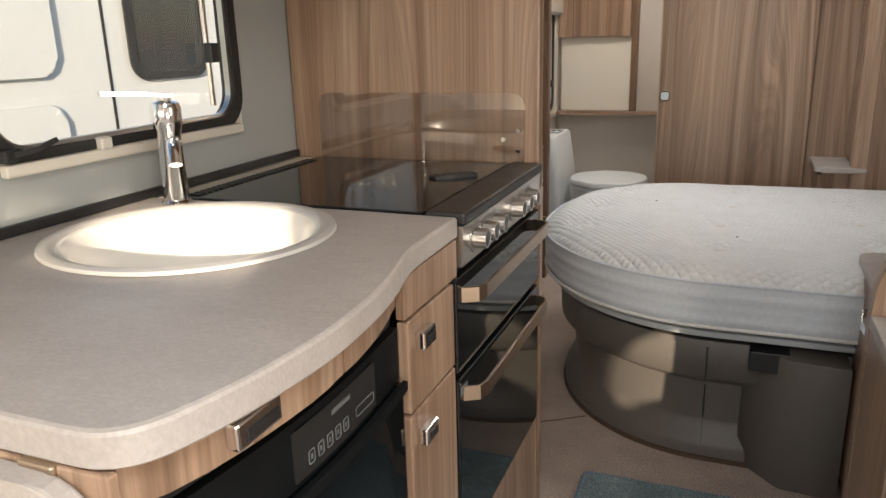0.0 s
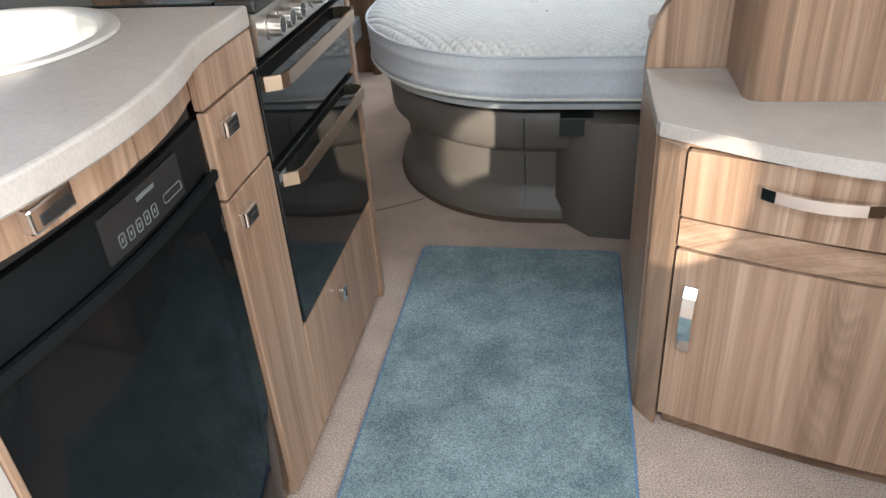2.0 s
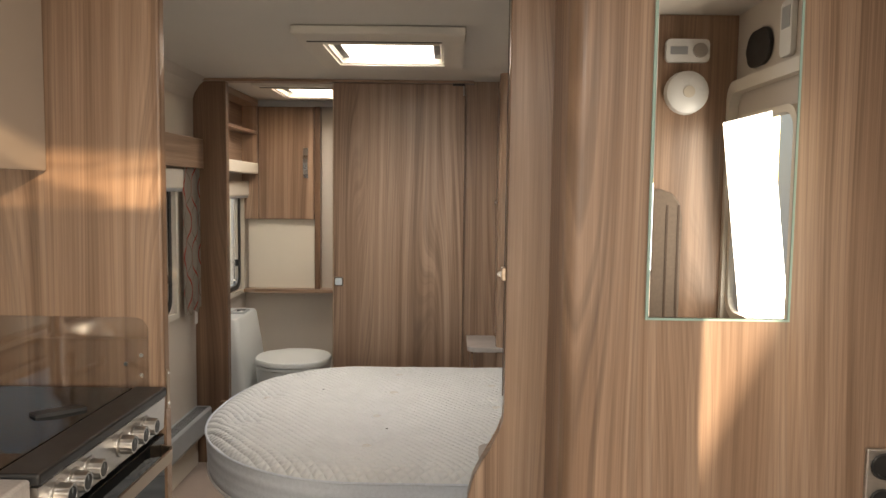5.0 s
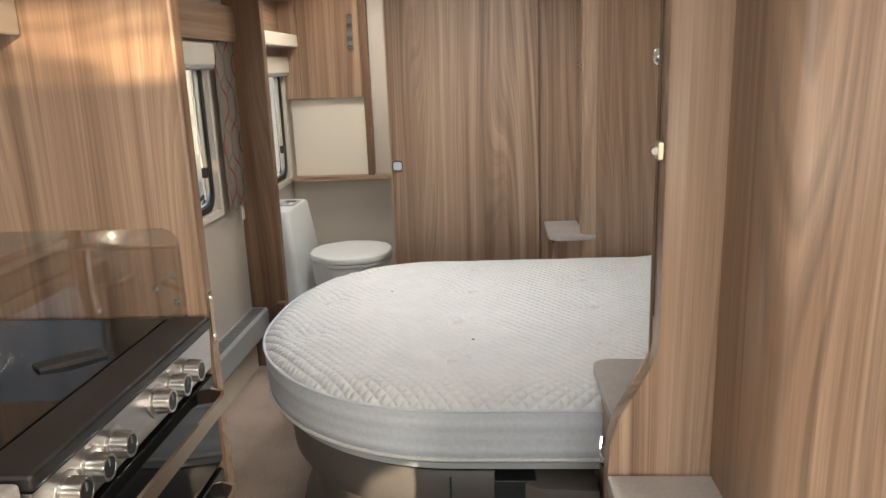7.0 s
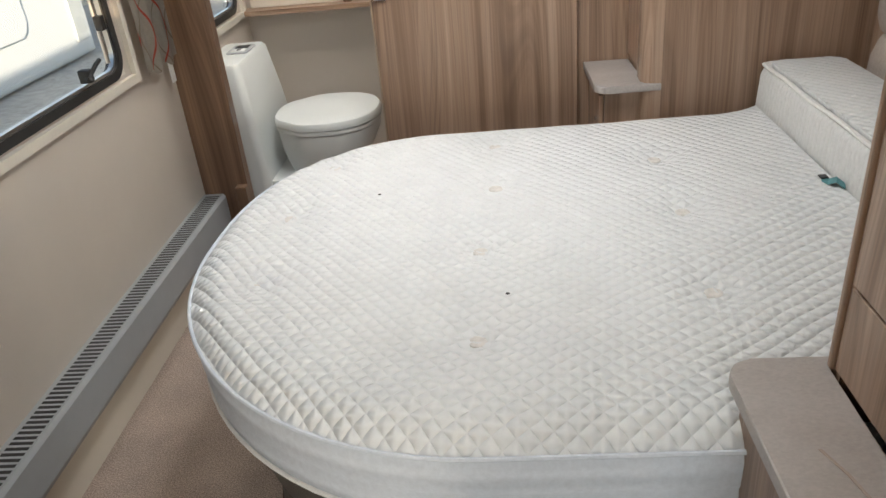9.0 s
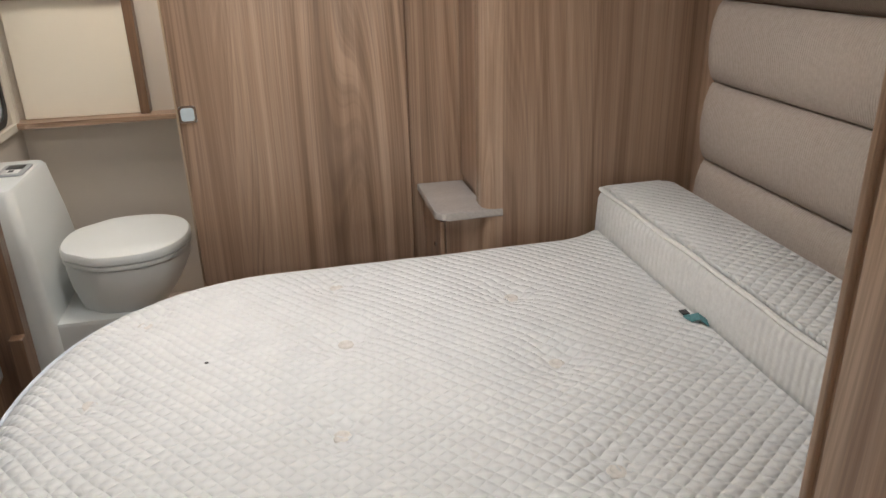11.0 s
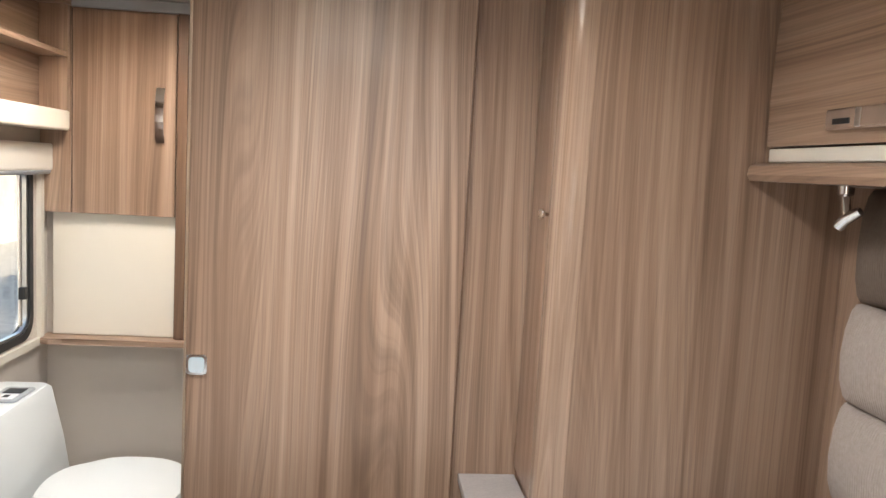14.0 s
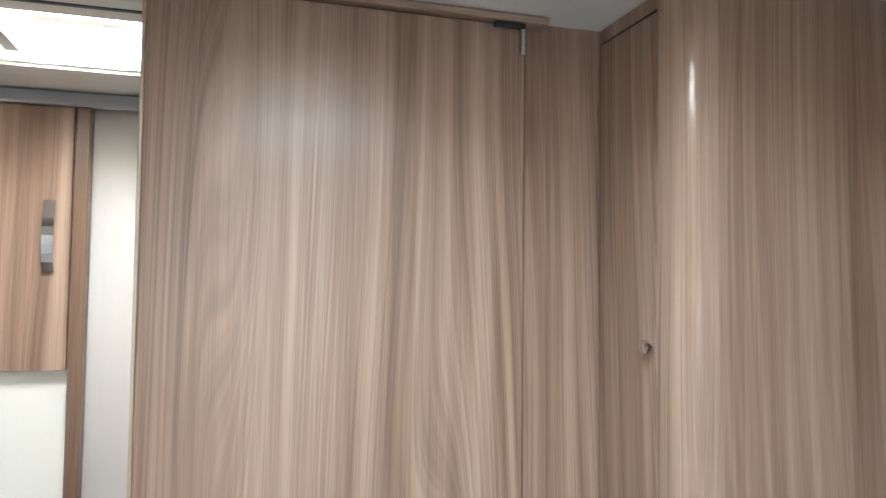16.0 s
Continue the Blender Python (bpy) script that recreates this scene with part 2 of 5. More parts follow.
def quilt(name, color):
    """Knitted cover with rows of small puffed lozenges."""
    m = mat(name, color, 0.95, var=0.07, scale=14, spec=0.2)
    nt = m.node_tree
    N, L = nt.nodes.new, nt.links.new
    tc, mp = N("ShaderNodeTexCoord"), N("ShaderNodeMapping")
    mp.inputs["Rotation"].default_value = (0, 0, radians(8))
    wob = N("ShaderNodeTexNoise")
    wob.inputs["Scale"].default_value = 5
    add = N("ShaderNodeVectorMath")
    add.operation = "MULTIPLY_ADD"
    add.inputs[1].default_value = (0.022, 0.022, 0.0)
    L(tc.outputs["Object"], wob.inputs[0])
    L(wob.outputs[1], add.inputs[0])
    L(tc.outputs["Object"], add.inputs[2])
    L(add.outputs[0], mp.inputs[0])
    sep = N("ShaderNodeSeparateXYZ")
    L(mp.outputs[0], sep.inputs[0])
    def calc(op, a, b=None):
        n = N("ShaderNodeMath")
        n.operation = op
        for q, v in enumerate((a, b)):
            if isinstance(v, (int, float)):
                n.inputs[q].default_value = v
            elif v is not None:
                L(v, n.inputs[q])
        return n.outputs[0]

    # lozenges between two crossing lines of stitching
    u = calc("MULTIPLY", sep.outputs[0], math.pi / 0.034)
    v = calc("MULTIPLY", sep.outputs[1], math.pi / 0.031)
    one = calc("ABSOLUTE", calc("SINE", calc("ADD", u, v)))
    two = calc("ABSOLUTE", calc("SINE", calc("SUBTRACT", u, v)))
    puff = calc("POWER", calc("MULTIPLY", one, two), 0.8)
    # creases in patches
    patch, crease = N("ShaderNodeTexNoise"), N("ShaderNodeTexNoise")
    patch.inputs["Scale"].default_value = 4.5
    crease.inputs["Scale"].default_value, crease.inputs["Distortion"].default_value = 38, 1.2
    L(tc.outputs["Object"], patch.inputs[0])
    L(tc.outputs["Object"], crease.inputs[0])
    amount = N("ShaderNodeMapRange")
    amount.inputs[1].default_value, amount.inputs[2].default_value = 0.52, 0.68
    L(patch.outputs[0], amount.inputs[0])
    high = calc("ADD", puff, calc("MULTIPLY", calc("MULTIPLY", crease.outputs[0], amount.outputs[0]), 0.9))
    bp = N("ShaderNodeBump")
    bp.inputs["Strength"].default_value, bp.inputs["Distance"].default_value = 0.85, 0.0070
    L(high, bp.inputs["Height"])
    L(bp.outputs[0], nt.nodes["Principled BSDF"].inputs["Normal"])
    return m


quilt_m = quilt("white_quilted_cover", (0.74, 0.75, 0.75))


def glass(name, tint, rough=0.0, ior=1.45):
    m = bpy.data.materials.new(name)
    m.use_nodes = True
    b = m.node_tree.nodes["Principled BSDF"]
    b.inputs["Base Color"].default_value = (*tint, 1)
    b.inputs["Transmission Weight"].default_value, b.inputs["Roughness"].default_value, b.inputs["IOR"].default_value = 1.0, rough, ior
    return m


glass_m = glass("clear_acrylic", (0.96, 0.97, 0.97), 0.0, 1.3)


def thin_glass(name, tint, gloss):
    """Thin toughened sheet: lets the board behind show through and mirrors the room."""
    m = bpy.data.materials.new(name)
    m.use_nodes = True
    nt = m.node_tree
    nt.nodes.remove(nt.nodes["Principled BSDF"])
    N, L = nt.nodes.new, nt.links.new
    see, shine, mix, edge, amount = N("ShaderNodeBsdfTransparent"), N("ShaderNodeBsdfGlossy"), N("ShaderNodeMixShader"), N("ShaderNodeLayerWeight"), N("ShaderNodeMapRange")
    see.inputs[0].default_value, shine.inputs[0].default_value = (*tint, 1), (0.9, 0.9, 0.9, 1)
    shine.inputs["Roughness"].default_value, edge.inputs[0].default_value = 0.02, 0.35
    amount.inputs[3].default_value, amount.inputs[4].default_value = gloss
    L(edge.outputs["Facing"], amount.inputs[0])
    L(amount.outputs[0], mix.inputs[0])
    L(see.outputs[0], mix.inputs[1])
    L(shine.outputs[0], mix.inputs[2])
    L(mix.outputs[0], nt.nodes["Material Output"].inputs[0])
    return m


smoke_m = thin_glass("smoked_splash_glass", (0.93, 0.92, 0.91), (0.07, 0.5))
mirror_edge_m = mat("green_glass_edge", (0.35, 0.50, 0.45), 0.1)
tint_m = mat("dark_tinted_window", (0.03, 0.032, 0.036), 0.06)
mirror_m = mat("mirror_silver", (0.93, 0.94, 0.94), 0.01, 1.0)

# ---- mesh helpers ----


def thing(name, loc, label="", category="", group="", kind=""):
    e = new(name)
    e.location = loc
    e.empty_display_size = 0.05
    return tagged(e, label, category, group, kind)


def place_of(ob):
    m = Matrix.Translation(ob.location)
    return place_of(ob.parent) @ ob.matrix_parent_inverse @ m if ob.parent else m


def part(name, bm, material, parent=None, label="", smooth=False):
    me = bpy.data.meshes.new(name)
    bmesh.ops.recalc_face_normals(bm, faces=bm.faces)
    if smooth:
        for f in bm.faces:
            f.smooth = True
        for ed in bm.edges:
            if len(ed.link_faces) == 2 and ed.calc_face_angle(0) > 0.7:
                ed.smooth = False
    bm.to_mesh(me)
    bm.free()
    me.materials.append(material)
    ob = new(name, me)
    if parent:
        ob.parent = parent
        ob.matrix_parent_inverse = place_of(parent).inverted()
    return tagged(ob, label)


def bm_box(x0, x1, y0, y1, z0, z1, bevel=0.0, seg=2, bm=None):
    own = bm or bmesh.new()
    r = bmesh.ops.create_cube(own, size=1)
    for v in r["verts"]:
        v.co = Vector((x0 + (v.co.x + 0.5) * (x1 - x0), y0 + (v.co.y + 0.5) * (y1 - y0), z0 + (v.co.z + 0.5) * (z1 - z0)))
    if bevel:
        edges = list({ed for v in r["verts"] for ed in v.link_edges})
        bmesh.ops.bevel(own, geom=edges, offset=bevel, segments=seg, affect="EDGES", profile=0.5)
    return own


def bm_prism(pts, a0, a1, axis="z", bevel=0.0, seg=2, bm=None):
    """A flat outline drawn out along one axis. pts are (x, y) for z, (x, z) for y, (y, z) for x."""
    own = bm or bmesh.new()

    def at(p, h):
        return {"z": (p[0], p[1], h), "y": (p[0], h, p[1]), "x": (h, p[0], p[1])}[axis]

    lo = [own.verts.new(at(p, a0)) for p in pts]
    hi = [own.verts.new(at(p, a1)) for p in pts]
    f0, f1 = own.faces.new(lo), own.faces.new(hi[::-1])
    n = len(pts)
    for i in range(n):
        own.faces.new((lo[i], hi[i], hi[(i + 1) % n], lo[(i + 1) % n]))
    if bevel:
        edges = list(f0.edges) + list(f1.edges)
        bmesh.ops.bevel(own, geom=edges, offset=bevel, segments=seg, affect="EDGES", profile=0.5)
    return own


def bm_loft(rings, cap=True, bm=None):
    own = bm or bmesh.new()
    vs = [[own.verts.new(p) for p in r] for r in rings]
    n = len(rings[0])
    for a, b in zip(vs, vs[1:]):
        for i in range(n):
            own.faces.new((a[i], a[(i + 1) % n], b[(i + 1) % n], b[i]))
    if cap:
        own.faces.new(vs[0][::-1])
        own.faces.new(vs[-1])
    return own


def bm_rod(points, r, seg=10, bm=None):
    """A round rod along a line of points; r may be a list."""
    pts = [Vector(p) for p in points]
    rings = []
    for i, p in enumerate(pts):
        d = (pts[min(i + 1, len(pts) - 1)] - pts[max(i - 1, 0)]).normalized()
        side = d.cross(Vector((0, 0, 1)) if abs(d.z) < 0.9 else Vector((1, 0, 0))).normalized()
        up = side.cross(d)
        rad = r[i] if isinstance(r, (list, tuple)) else r
        rings.append([p + rad * (math.cos(a) * side + math.sin(a) * up) for a in (2 * math.pi * k / seg for k in range(seg))])
    return bm_loft(rings, True, bm)


def bm_strip(points, width, thick, wide, bm=None):
    """A flat bent bar along points, width along the vector wide."""
    pts, w = [Vector(p) for p in points], Vector(wide).normalized()
    rings = []
    for i, p in enumerate(pts):
        d = (pts[min(i + 1, len(pts) - 1)] - pts[max(i - 1, 0)]).normalized()
        n = d.cross(w).normalized()
        rings.append([p + a * w * width / 2 + b * n * thick / 2 for a, b in ((-1, -1), (1, -1), (1, 1), (-1, 1))])
    return bm_loft(rings, True, bm)


def rounded(x0, x1, y0, y1, r, seg=6):
    out = []
    for cx, cy, a0 in ((x1 - r, y1 - r, 0), (x0 + r, y1 - r, 90), (x0 + r, y0 + r, 180), (x1 - r, y0 + r, 270)):
        for k in range(seg + 1):
            a = radians(a0 + 90 * k / seg)
            out.append((cx + r * math.cos(a), cy + r * math.sin(a)))
    return out


def bm_frame(outer, inner, a0, a1, axis):
    """A ring between two outlines with the same count of points."""
    def at(p, h):
        return {"z": (p[0], p[1], h), "y": (p[0], h, p[1]), "x": (h, p[0], p[1])}[axis]

    own = bmesh.new()
    rows = [[own.verts.new(at(p, h)) for p in pts] for pts, h in ((outer, a0), (outer, a1), (inner, a1), (inner, a0))]
    n = len(outer)
    for k in range(4):
        a, b = rows[k], rows[(k + 1) % 4]
        for i in range(n):
            own.faces.new((a[i], a[(i + 1) % n], b[(i + 1) % n], b[i]))
    return own


def wall_sheet(name, axis, a0, a1, u0, u1, z0, z1, holes, material):
    """An upright wall with thickness and openings (u0, u1, z0, z1)."""
    bm = bmesh.new()

    def box(ua, ub, za, zb):
        if ub - ua > 1e-4 and zb - za > 1e-4:
            bm_box(*((a0, a1, ua, ub) if axis == "x" else (ua, ub, a0, a1)), za, zb, bm=bm)

    at = u0
    for ha, hb, za, zb in sorted(holes):
        box(at, ha, z0, z1)
        box(ha, hb, z0, za)
        box(ha, hb, zb, z1)
        at = hb
    box(at, u1, z0, z1)
    return tagged(part(name, bm, material), kind="structure")


XL, XR, YF, YB, ZC = -1.035, 1.11, -2.40, 4.66, 1.945

# ---- shell ----
floor = tagged(part("floor", bm_box(XL - 0.03, XR + 0.03, YF - 0.03, YB + 0.03, -0.06, 0), carpet_m), "brown short-pile carpet on the caravan floor", kind="structure")
ground = tagged(part("ground", bm_box(-400, 400, -400, 400, -0.72, -0.62), ground_m), "gravel ground outside the caravan", kind="structure")
wall_left = wall_sheet("wall_left_kitchen", "x", XL - 0.03, XL, 0.3, 1.72, 0, ZC, [(0.85, 1.49, 1.06, 1.46)], splash_m)
wall_sheet("wall_left_bedroom", "x", XL - 0.03, XL, 1.72, YB, 0, ZC, [(2.5, 3.43, 0.83, 1.44), (3.9, 4.54, 0.80, 1.40)], wall_m)
wall_sheet("wall_left_lounge", "x", XL - 0.03, XL, YF, 0.3, 0, ZC, [(-1.95, -0.65, 0.9, 1.5)], wall_m)
# lounge openings are unseen, sized to drop sun on dresser, bed and sink
wall_sheet("wall_right", "x", XR, XR + 0.03, YF, YB, 0, ZC, [(-0.76, -0.19, 0.86, 1.13), (0.49, 0.88, 1.05, 1.62)], wall_m)
wall_sheet("wall_front", "y", YF - 0.03, YF, XL, XR, 0, ZC, [(-0.8, 0.55, 0.9, 1.5), (0.6, 0.98, 1.815, 1.925)], wall_m)
wall_sheet("wall_rear", "y", YB, YB + 0.03, XL, XR, 0, ZC, [], wall_m)
cbm = bmesh.new()
for x0, x1, y0, y1 in ((XL, XR, YF, -0.66), (XL, -0.06, -0.66, 0.09), (0.70, XR, -0.66, 0.09), (XL, XR, 0.09, 2.72), (XL, -0.22, 2.72, 3.18), (0.22, XR, 2.72, 3.18), (XL, XR, 3.18, 3.90), (XL, -0.69, 3.90, 4.30), (-0.31, XR, 3.90, 4.30), (XL, XR, 4.30, YB)):
    bm_box(x0, x1, y0, y1, ZC, ZC + 0.05, bm=cbm)
ceiling = tagged(part("ceiling", cbm, ceiling_m), "pale cream ceiling board with roof hatches", kind="structure")
def sun_streaked():
    """Smoked acrylic with wavy streaks, made to let the sun through in uneven bands."""
    m = bpy.data.materials.new("sun_streak_acrylic")
    m.use_nodes = True
    nt = m.node_tree
    nt.nodes.remove(nt.nodes["Principled BSDF"])
    N, L = nt.nodes.new, nt.links.new
    tc, mp, n1, r, see = N("ShaderNodeTexCoord"), N("ShaderNodeMapping"), N("ShaderNodeTexNoise"), N("ShaderNodeValToRGB"), N("ShaderNodeBsdfTransparent")
    mp.inputs["Scale"].default_value = (1.6, 2.2, 1)
    n1.inputs["Scale"].default_value, n1.inputs["Detail"].default_value, n1.inputs["Distortion"].default_value = 2.2, 2, 0.8
    r.color_ramp.elements[0].position, r.color_ramp.elements[0].color = 0.40, (0.36, 0.33, 0.29, 1)
    r.color_ramp.elements[1].position, r.color_ramp.elements[1].color = 0.64, (0.86, 0.80, 0.72, 1)
    L(tc.outputs["Object"], mp.inputs[0])
    L(mp.outputs[0], n1.inputs[0])
    L(n1.outputs[0], r.inputs[0])
    L(r.outputs[0], see.inputs[0])
    L(see.outputs[0], nt.nodes["Material Output"].inputs[0])
    return m


# unseen rooflight, placed so wavy sun bands land on the tall panel
rf = thing("rooflight", (0.32, -0.285, ZC), "unseen smoked acrylic rooflight, added to streak sun onto the kitchen panel", "rooflight")
part("frame", bm_frame([(0.74, 0.13), (-0.10, 0.13), (-0.10, -0.70), (0.74, -0.70)], [(0.695, 0.085), (-0.055, 0.085), (-0.055, -0.655), (0.695, -0.655)], ZC - 0.02, ZC - 0.002, "z"), frame_m, rf)
part("pane", bm_box(-0.10, 0.74, -0.70, 0.13, ZC + 0.052, ZC + 0.058), sun_streaked(), rf, "smoked acrylic pane with streaks that shape the sun")
# coved corner between the left wall and the ceiling
cove = [(XL, ZC), (XL, 1.84), (XL + 0.012, 1.875), (XL + 0.035, 1.91), (XL + 0.075, ZC)]
tagged(part("trim_ceiling_cove", bm_prism(cove, 1.74, 3.76, "y"), wall_m), kind="structure")

# ---- partition and bathroom door ----
PY = 3.77
bm = bm_box(0.318, 0.485, PY, PY + 0.03, 0, ZC)
bm_box(0.485, XR, PY, PY + 0.03, 0, ZC, bm=bm)
tagged(part("wall_partition_bath", bm, wood_z), "ash-effect wooden partition panel", kind="structure")
tagged(part("wall_partition_post", bm_box(XL, -0.87, PY - 0.02, PY + 0.03, 0, ZC - 0.004, 0.004), wood_shaded), "ash-effect partition post with shade in its colour", kind="structure")
tagged(part("trim_partition_header", bm_box(XL, 0.355, PY - 0.045, PY + 0.03, 1.930, ZC - 0.002, 0.003), wood_x), kind="structure")
door = thing("bathroom_door", (0, PY, 0), "tall ash-effect wooden bathroom door, closed across the bedroom partition", "door")
leaf = part("door_leaf", bm_box(-0.335, 0.312, PY - 0.028, PY - 0.002, 0.012, 1.928, 0.003), wood_z, door)
part("edge_strip", bm_box(-0.340, -0.334, PY - 0.030, PY - 0.001, 0.012, 1.928, 0.001), bronze_m, door)
part("joint", bm_box(0.3125, 0.3165, PY - 0.022, PY - 0.001, 0.012, 1.928), wood_shaded, door)
lock = part("lock_plate", bm_prism(rounded(-0.332, -0.284, 0.923, 0.971, 0.008), PY - 0.036, PY - 0.0275, "y", 0.002), chrome_m, door, "chrome lock plate")
part("lock_button", bm_prism(rounded(-0.326, -0.290, 0.929, 0.965, 0.008), PY - 0.039, PY - 0.0355, "y", 0.0015), mat("pale_blue_lock_button", (0.50, 0.58, 0.63), 0.25), lock, "pale blue-grey button")
hg = part("hinge", bm_rod([(0.306, PY - 0.034, 1.929), (0.306, PY - 0.034, 1.872)], 0.0045), steel_m, door)
part("hinge_arm", bm_box(0.250, 0.310, PY - 0.040, PY - 0.030, 1.918, 1.9285, 0.002), dark_m, hg)

# ---- far wardrobe and bedside shelf ----
fw = thing("corner_wardrobe", (0.8, 3.62, 0), "tall ash-effect corner wardrobe with rounded post beside the bed", "wardrobe")
part("side_panel", bm_box(0.525, XR - 0.001, 3.4755, 3.505, 0, ZC - 0.002), wood_z, fw)
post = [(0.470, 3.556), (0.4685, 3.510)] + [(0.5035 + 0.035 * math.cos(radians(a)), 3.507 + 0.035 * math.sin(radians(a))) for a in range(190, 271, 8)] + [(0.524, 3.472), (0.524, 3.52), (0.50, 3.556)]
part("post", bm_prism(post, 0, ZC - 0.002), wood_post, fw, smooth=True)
fwd = part("wardrobe_door", bm_box(0.475, 0.490, 3.564, 3.762, 0.70, 1.912, 0.002), wood_z, fw)
part("top_rail", bm_box(0.478, 0.50, 3.558, 3.768, 1.918, ZC - 0.002), wood_z, fw)
part("joint", bm_box(0.489, 0.50, 3.5565, 3.5635, 0.69, 1.918), seam_m, fw)
part("plinth_panel", bm_box(0.484, 0.50, 3.558, 3.768, 0, 0.698), wood_z, fw)
part("knob", bm_loft([[(x, 3.578 + r * math.cos(a), 1.354 + r * math.sin(a)) for a in (2 * math.pi * k / 12 for k in range(12))] for x, r in ((0.477, 0.006), (0.465, 0.006), (0.463, 0.012), (0.456, 0.013), (0.452, 0.007))]), chrome_m, fwd, "small chrome knob", True)


def bedside(y0, y1, name_label, far):
    b = thing("bedside_cabinet", (0.41, (y0 + y1) / 2, 0), name_label, "bedside cabinet")
    r = 0.035
    arc = [(0.335 + r - r * math.cos(radians(a)), ((y0 + r) - r * math.sin(radians(a))) if far else ((y1 - r) + r * math.sin(radians(a)))) for a in range(0, 91, 15)]
    pts = arc + ([(0.52, y0), (0.52, y0 + 0.0), (0.478, y0 + 0.004), (0.478, y1), (0.335, y1)] if far else [(0.487, y1), (0.487, 2.1445), (0.46, 2.1445), (0.46, y0), (0.335, y0)])
    if far:
        pts = arc + [(0.525, y0), (0.525, y0 - 0.001 + 0.006), (0.48, y0 + 0.006), (0.48, y1), (0.335, y1)]
    part("top", bm_prism(pts, 0.655, 0.678, "z", 0.004), worktop_m, b, "grey-beige stone laminate top")
    ya, yb = (y0 + 0.025, y1) if far else (y0, y1 - 0.02)
    part("carcass", bm_box(0.366, 0.478, ya, yb, 0.0, 0.654), wood_z, b)
    d = part("cabinet_door", bm_box(0.352, 0.365, ya + 0.015, yb - 0.015, 0.06, 0.64, 0.002), wood_z, b)
    return b, d


b1, d1 = bedside(3.47, 3.768, "small ash-effect bedside cabinet with stone laminate top", True)
part("keyhole", bm_prism([(3.574 + 0.007 * math.cos(a), 0.55 + 0.007 * math.sin(a)) for a in (2 * math.pi * k / 10 for k in range(10))], 0.347, 0.3525, "x"), chrome_m, d1)
b2, d2 = bedside(1.668, 2.165, "ash-effect bedside cabinet with worn stone laminate top", False)
part("handle", bm_strip([(0.352, 1.93, 0.60), (0.325, 1.92, 0.595), (0.318, 1.88, 0.585), (0.325, 1.84, 0.575), (0.352, 1.83, 0.57)], 0.02, 0.004, (0, 0.1, 1)), chrome_m, d2, "bowed chrome handle")
part("scratch", bm_strip([(0.395, 1.99, 0.6785), (0.41, 1.95, 0.6785), (0.418, 1.915, 0.6785)], 0.004, 0.0012, (1, 0, 0)), taupe_m, b2)
part("scratch", bm_strip([(0.40, 1.89, 0.6785), (0.418, 1.84, 0.6785)], 0.003, 0.0012, (1, 0, 0)), taupe_m, b2)

# ---- near wardrobe ----
nw = thing("wardrobe", (0.8, 1.9, 0), "tall ash-effect wardrobe beside the bed with a round chrome knob", "wardrobe")
part("far_side", bm_box(0.468, XR - 0.001, 2.115, 2.14, 0, ZC - 0.002), wood_z, nw)
part("front_stile", bm_box(0.462, 0.484, 2.132, 2.1435, 0.679, ZC - 0.002, 0.003), wood_z, nw)
nd = part("wardrobe_door", bm_box(0.466, 0.482, 1.672, 2.127, 0.814, 1.93, 0.002), wood_z, nw)
part("joint", bm_box(0.474, 0.484, 2.1275, 2.1315, 0.69, 1.93), seam_m, nw)
part("lower_panel", bm_box(0.466, 0.482, 1.672, 2.127, 0.684, 0.810, 0.002), wood_z, nw)
part("knob", bm_loft([[(x, 2.065 + r * math.cos(a), 1.369 + r * math.sin(a)) for a in (2 * math.pi * k / 16 for k in range(16))] for x, r in ((0.468, 0.010), (0.455, 0.010), (0.452, 0.016), (0.446, 0.018), (0.440, 0.016), (0.436, 0.010), (0.435, 0.003))]), chrome_m, nd, "round chrome knob", True)

# ---- partition wing between dresser and bed ----
wing = [(XR, 0), (0.29, 0), (0.29, 0.70), (0.292, 0.75), (0.302, 0.79), (0.322, 0.83), (0.345, 0.86), (0.358, 0.885), (0.364, 0.915), (0.366, 0.95), (0.366, ZC - 0.002), (XR, ZC - 0.002)]
pw_ = tagged(part("wall_partition_wing", bm_prism(wing, 1.62, 1.662, "y", 0.004), wood_z), "ash-effect partition wing with an S-curved edge", kind="structure")
ct = thing("door_catch", (0.366, 1.64, 1.23), "small brass roller catch on the partition edge", "catch")
part("catch_plate", bm_box(0.356, 0.3655, 1.628, 1.654, 1.216, 1.244, 0.002), bronze_m, ct)
part("roller", bm_rod([(0.353, 1.632, 1.23), (0.353, 1.650, 1.23)], 0.006), chrome_m, ct)
tagged(part("trim_wing_edge", bm_box(0.3635, 0.3655, 1.659, 1.6615, 0.96, ZC - 0.01), seam_m), kind="structure")

# ---- bed ----
BX, BYC = 0.0, 2.74


def d_ring(a, b, z, xr, n=40, near=0.0):
    """Half-oval foot end, squarer on the far side, with straight sides running to x = xr."""
    pts = []
    for k in range(n + 1):
        t = math.pi / 2 + math.pi * k / n
        e = 2 / 2.6 if math.sin(t) > 0 else 1.0
        pts.append((BX - a * abs(math.cos(t)) ** e, BYC + b * math.copysign(abs(math.sin(t)) ** e, math.sin(t)), z))
    m = 10
    side = [(BX + (xr - BX) * k / m, BYC - b, z) for k in range(1, m + 1)]
    back = [(xr, BYC - b + 2 * b * k / 16, z) for k in range(1, 16)]
    side2 = [(xr + (BX - xr) * k / m, BYC + b, z) for k in range(0, m)]
    return pts + side + back + side2


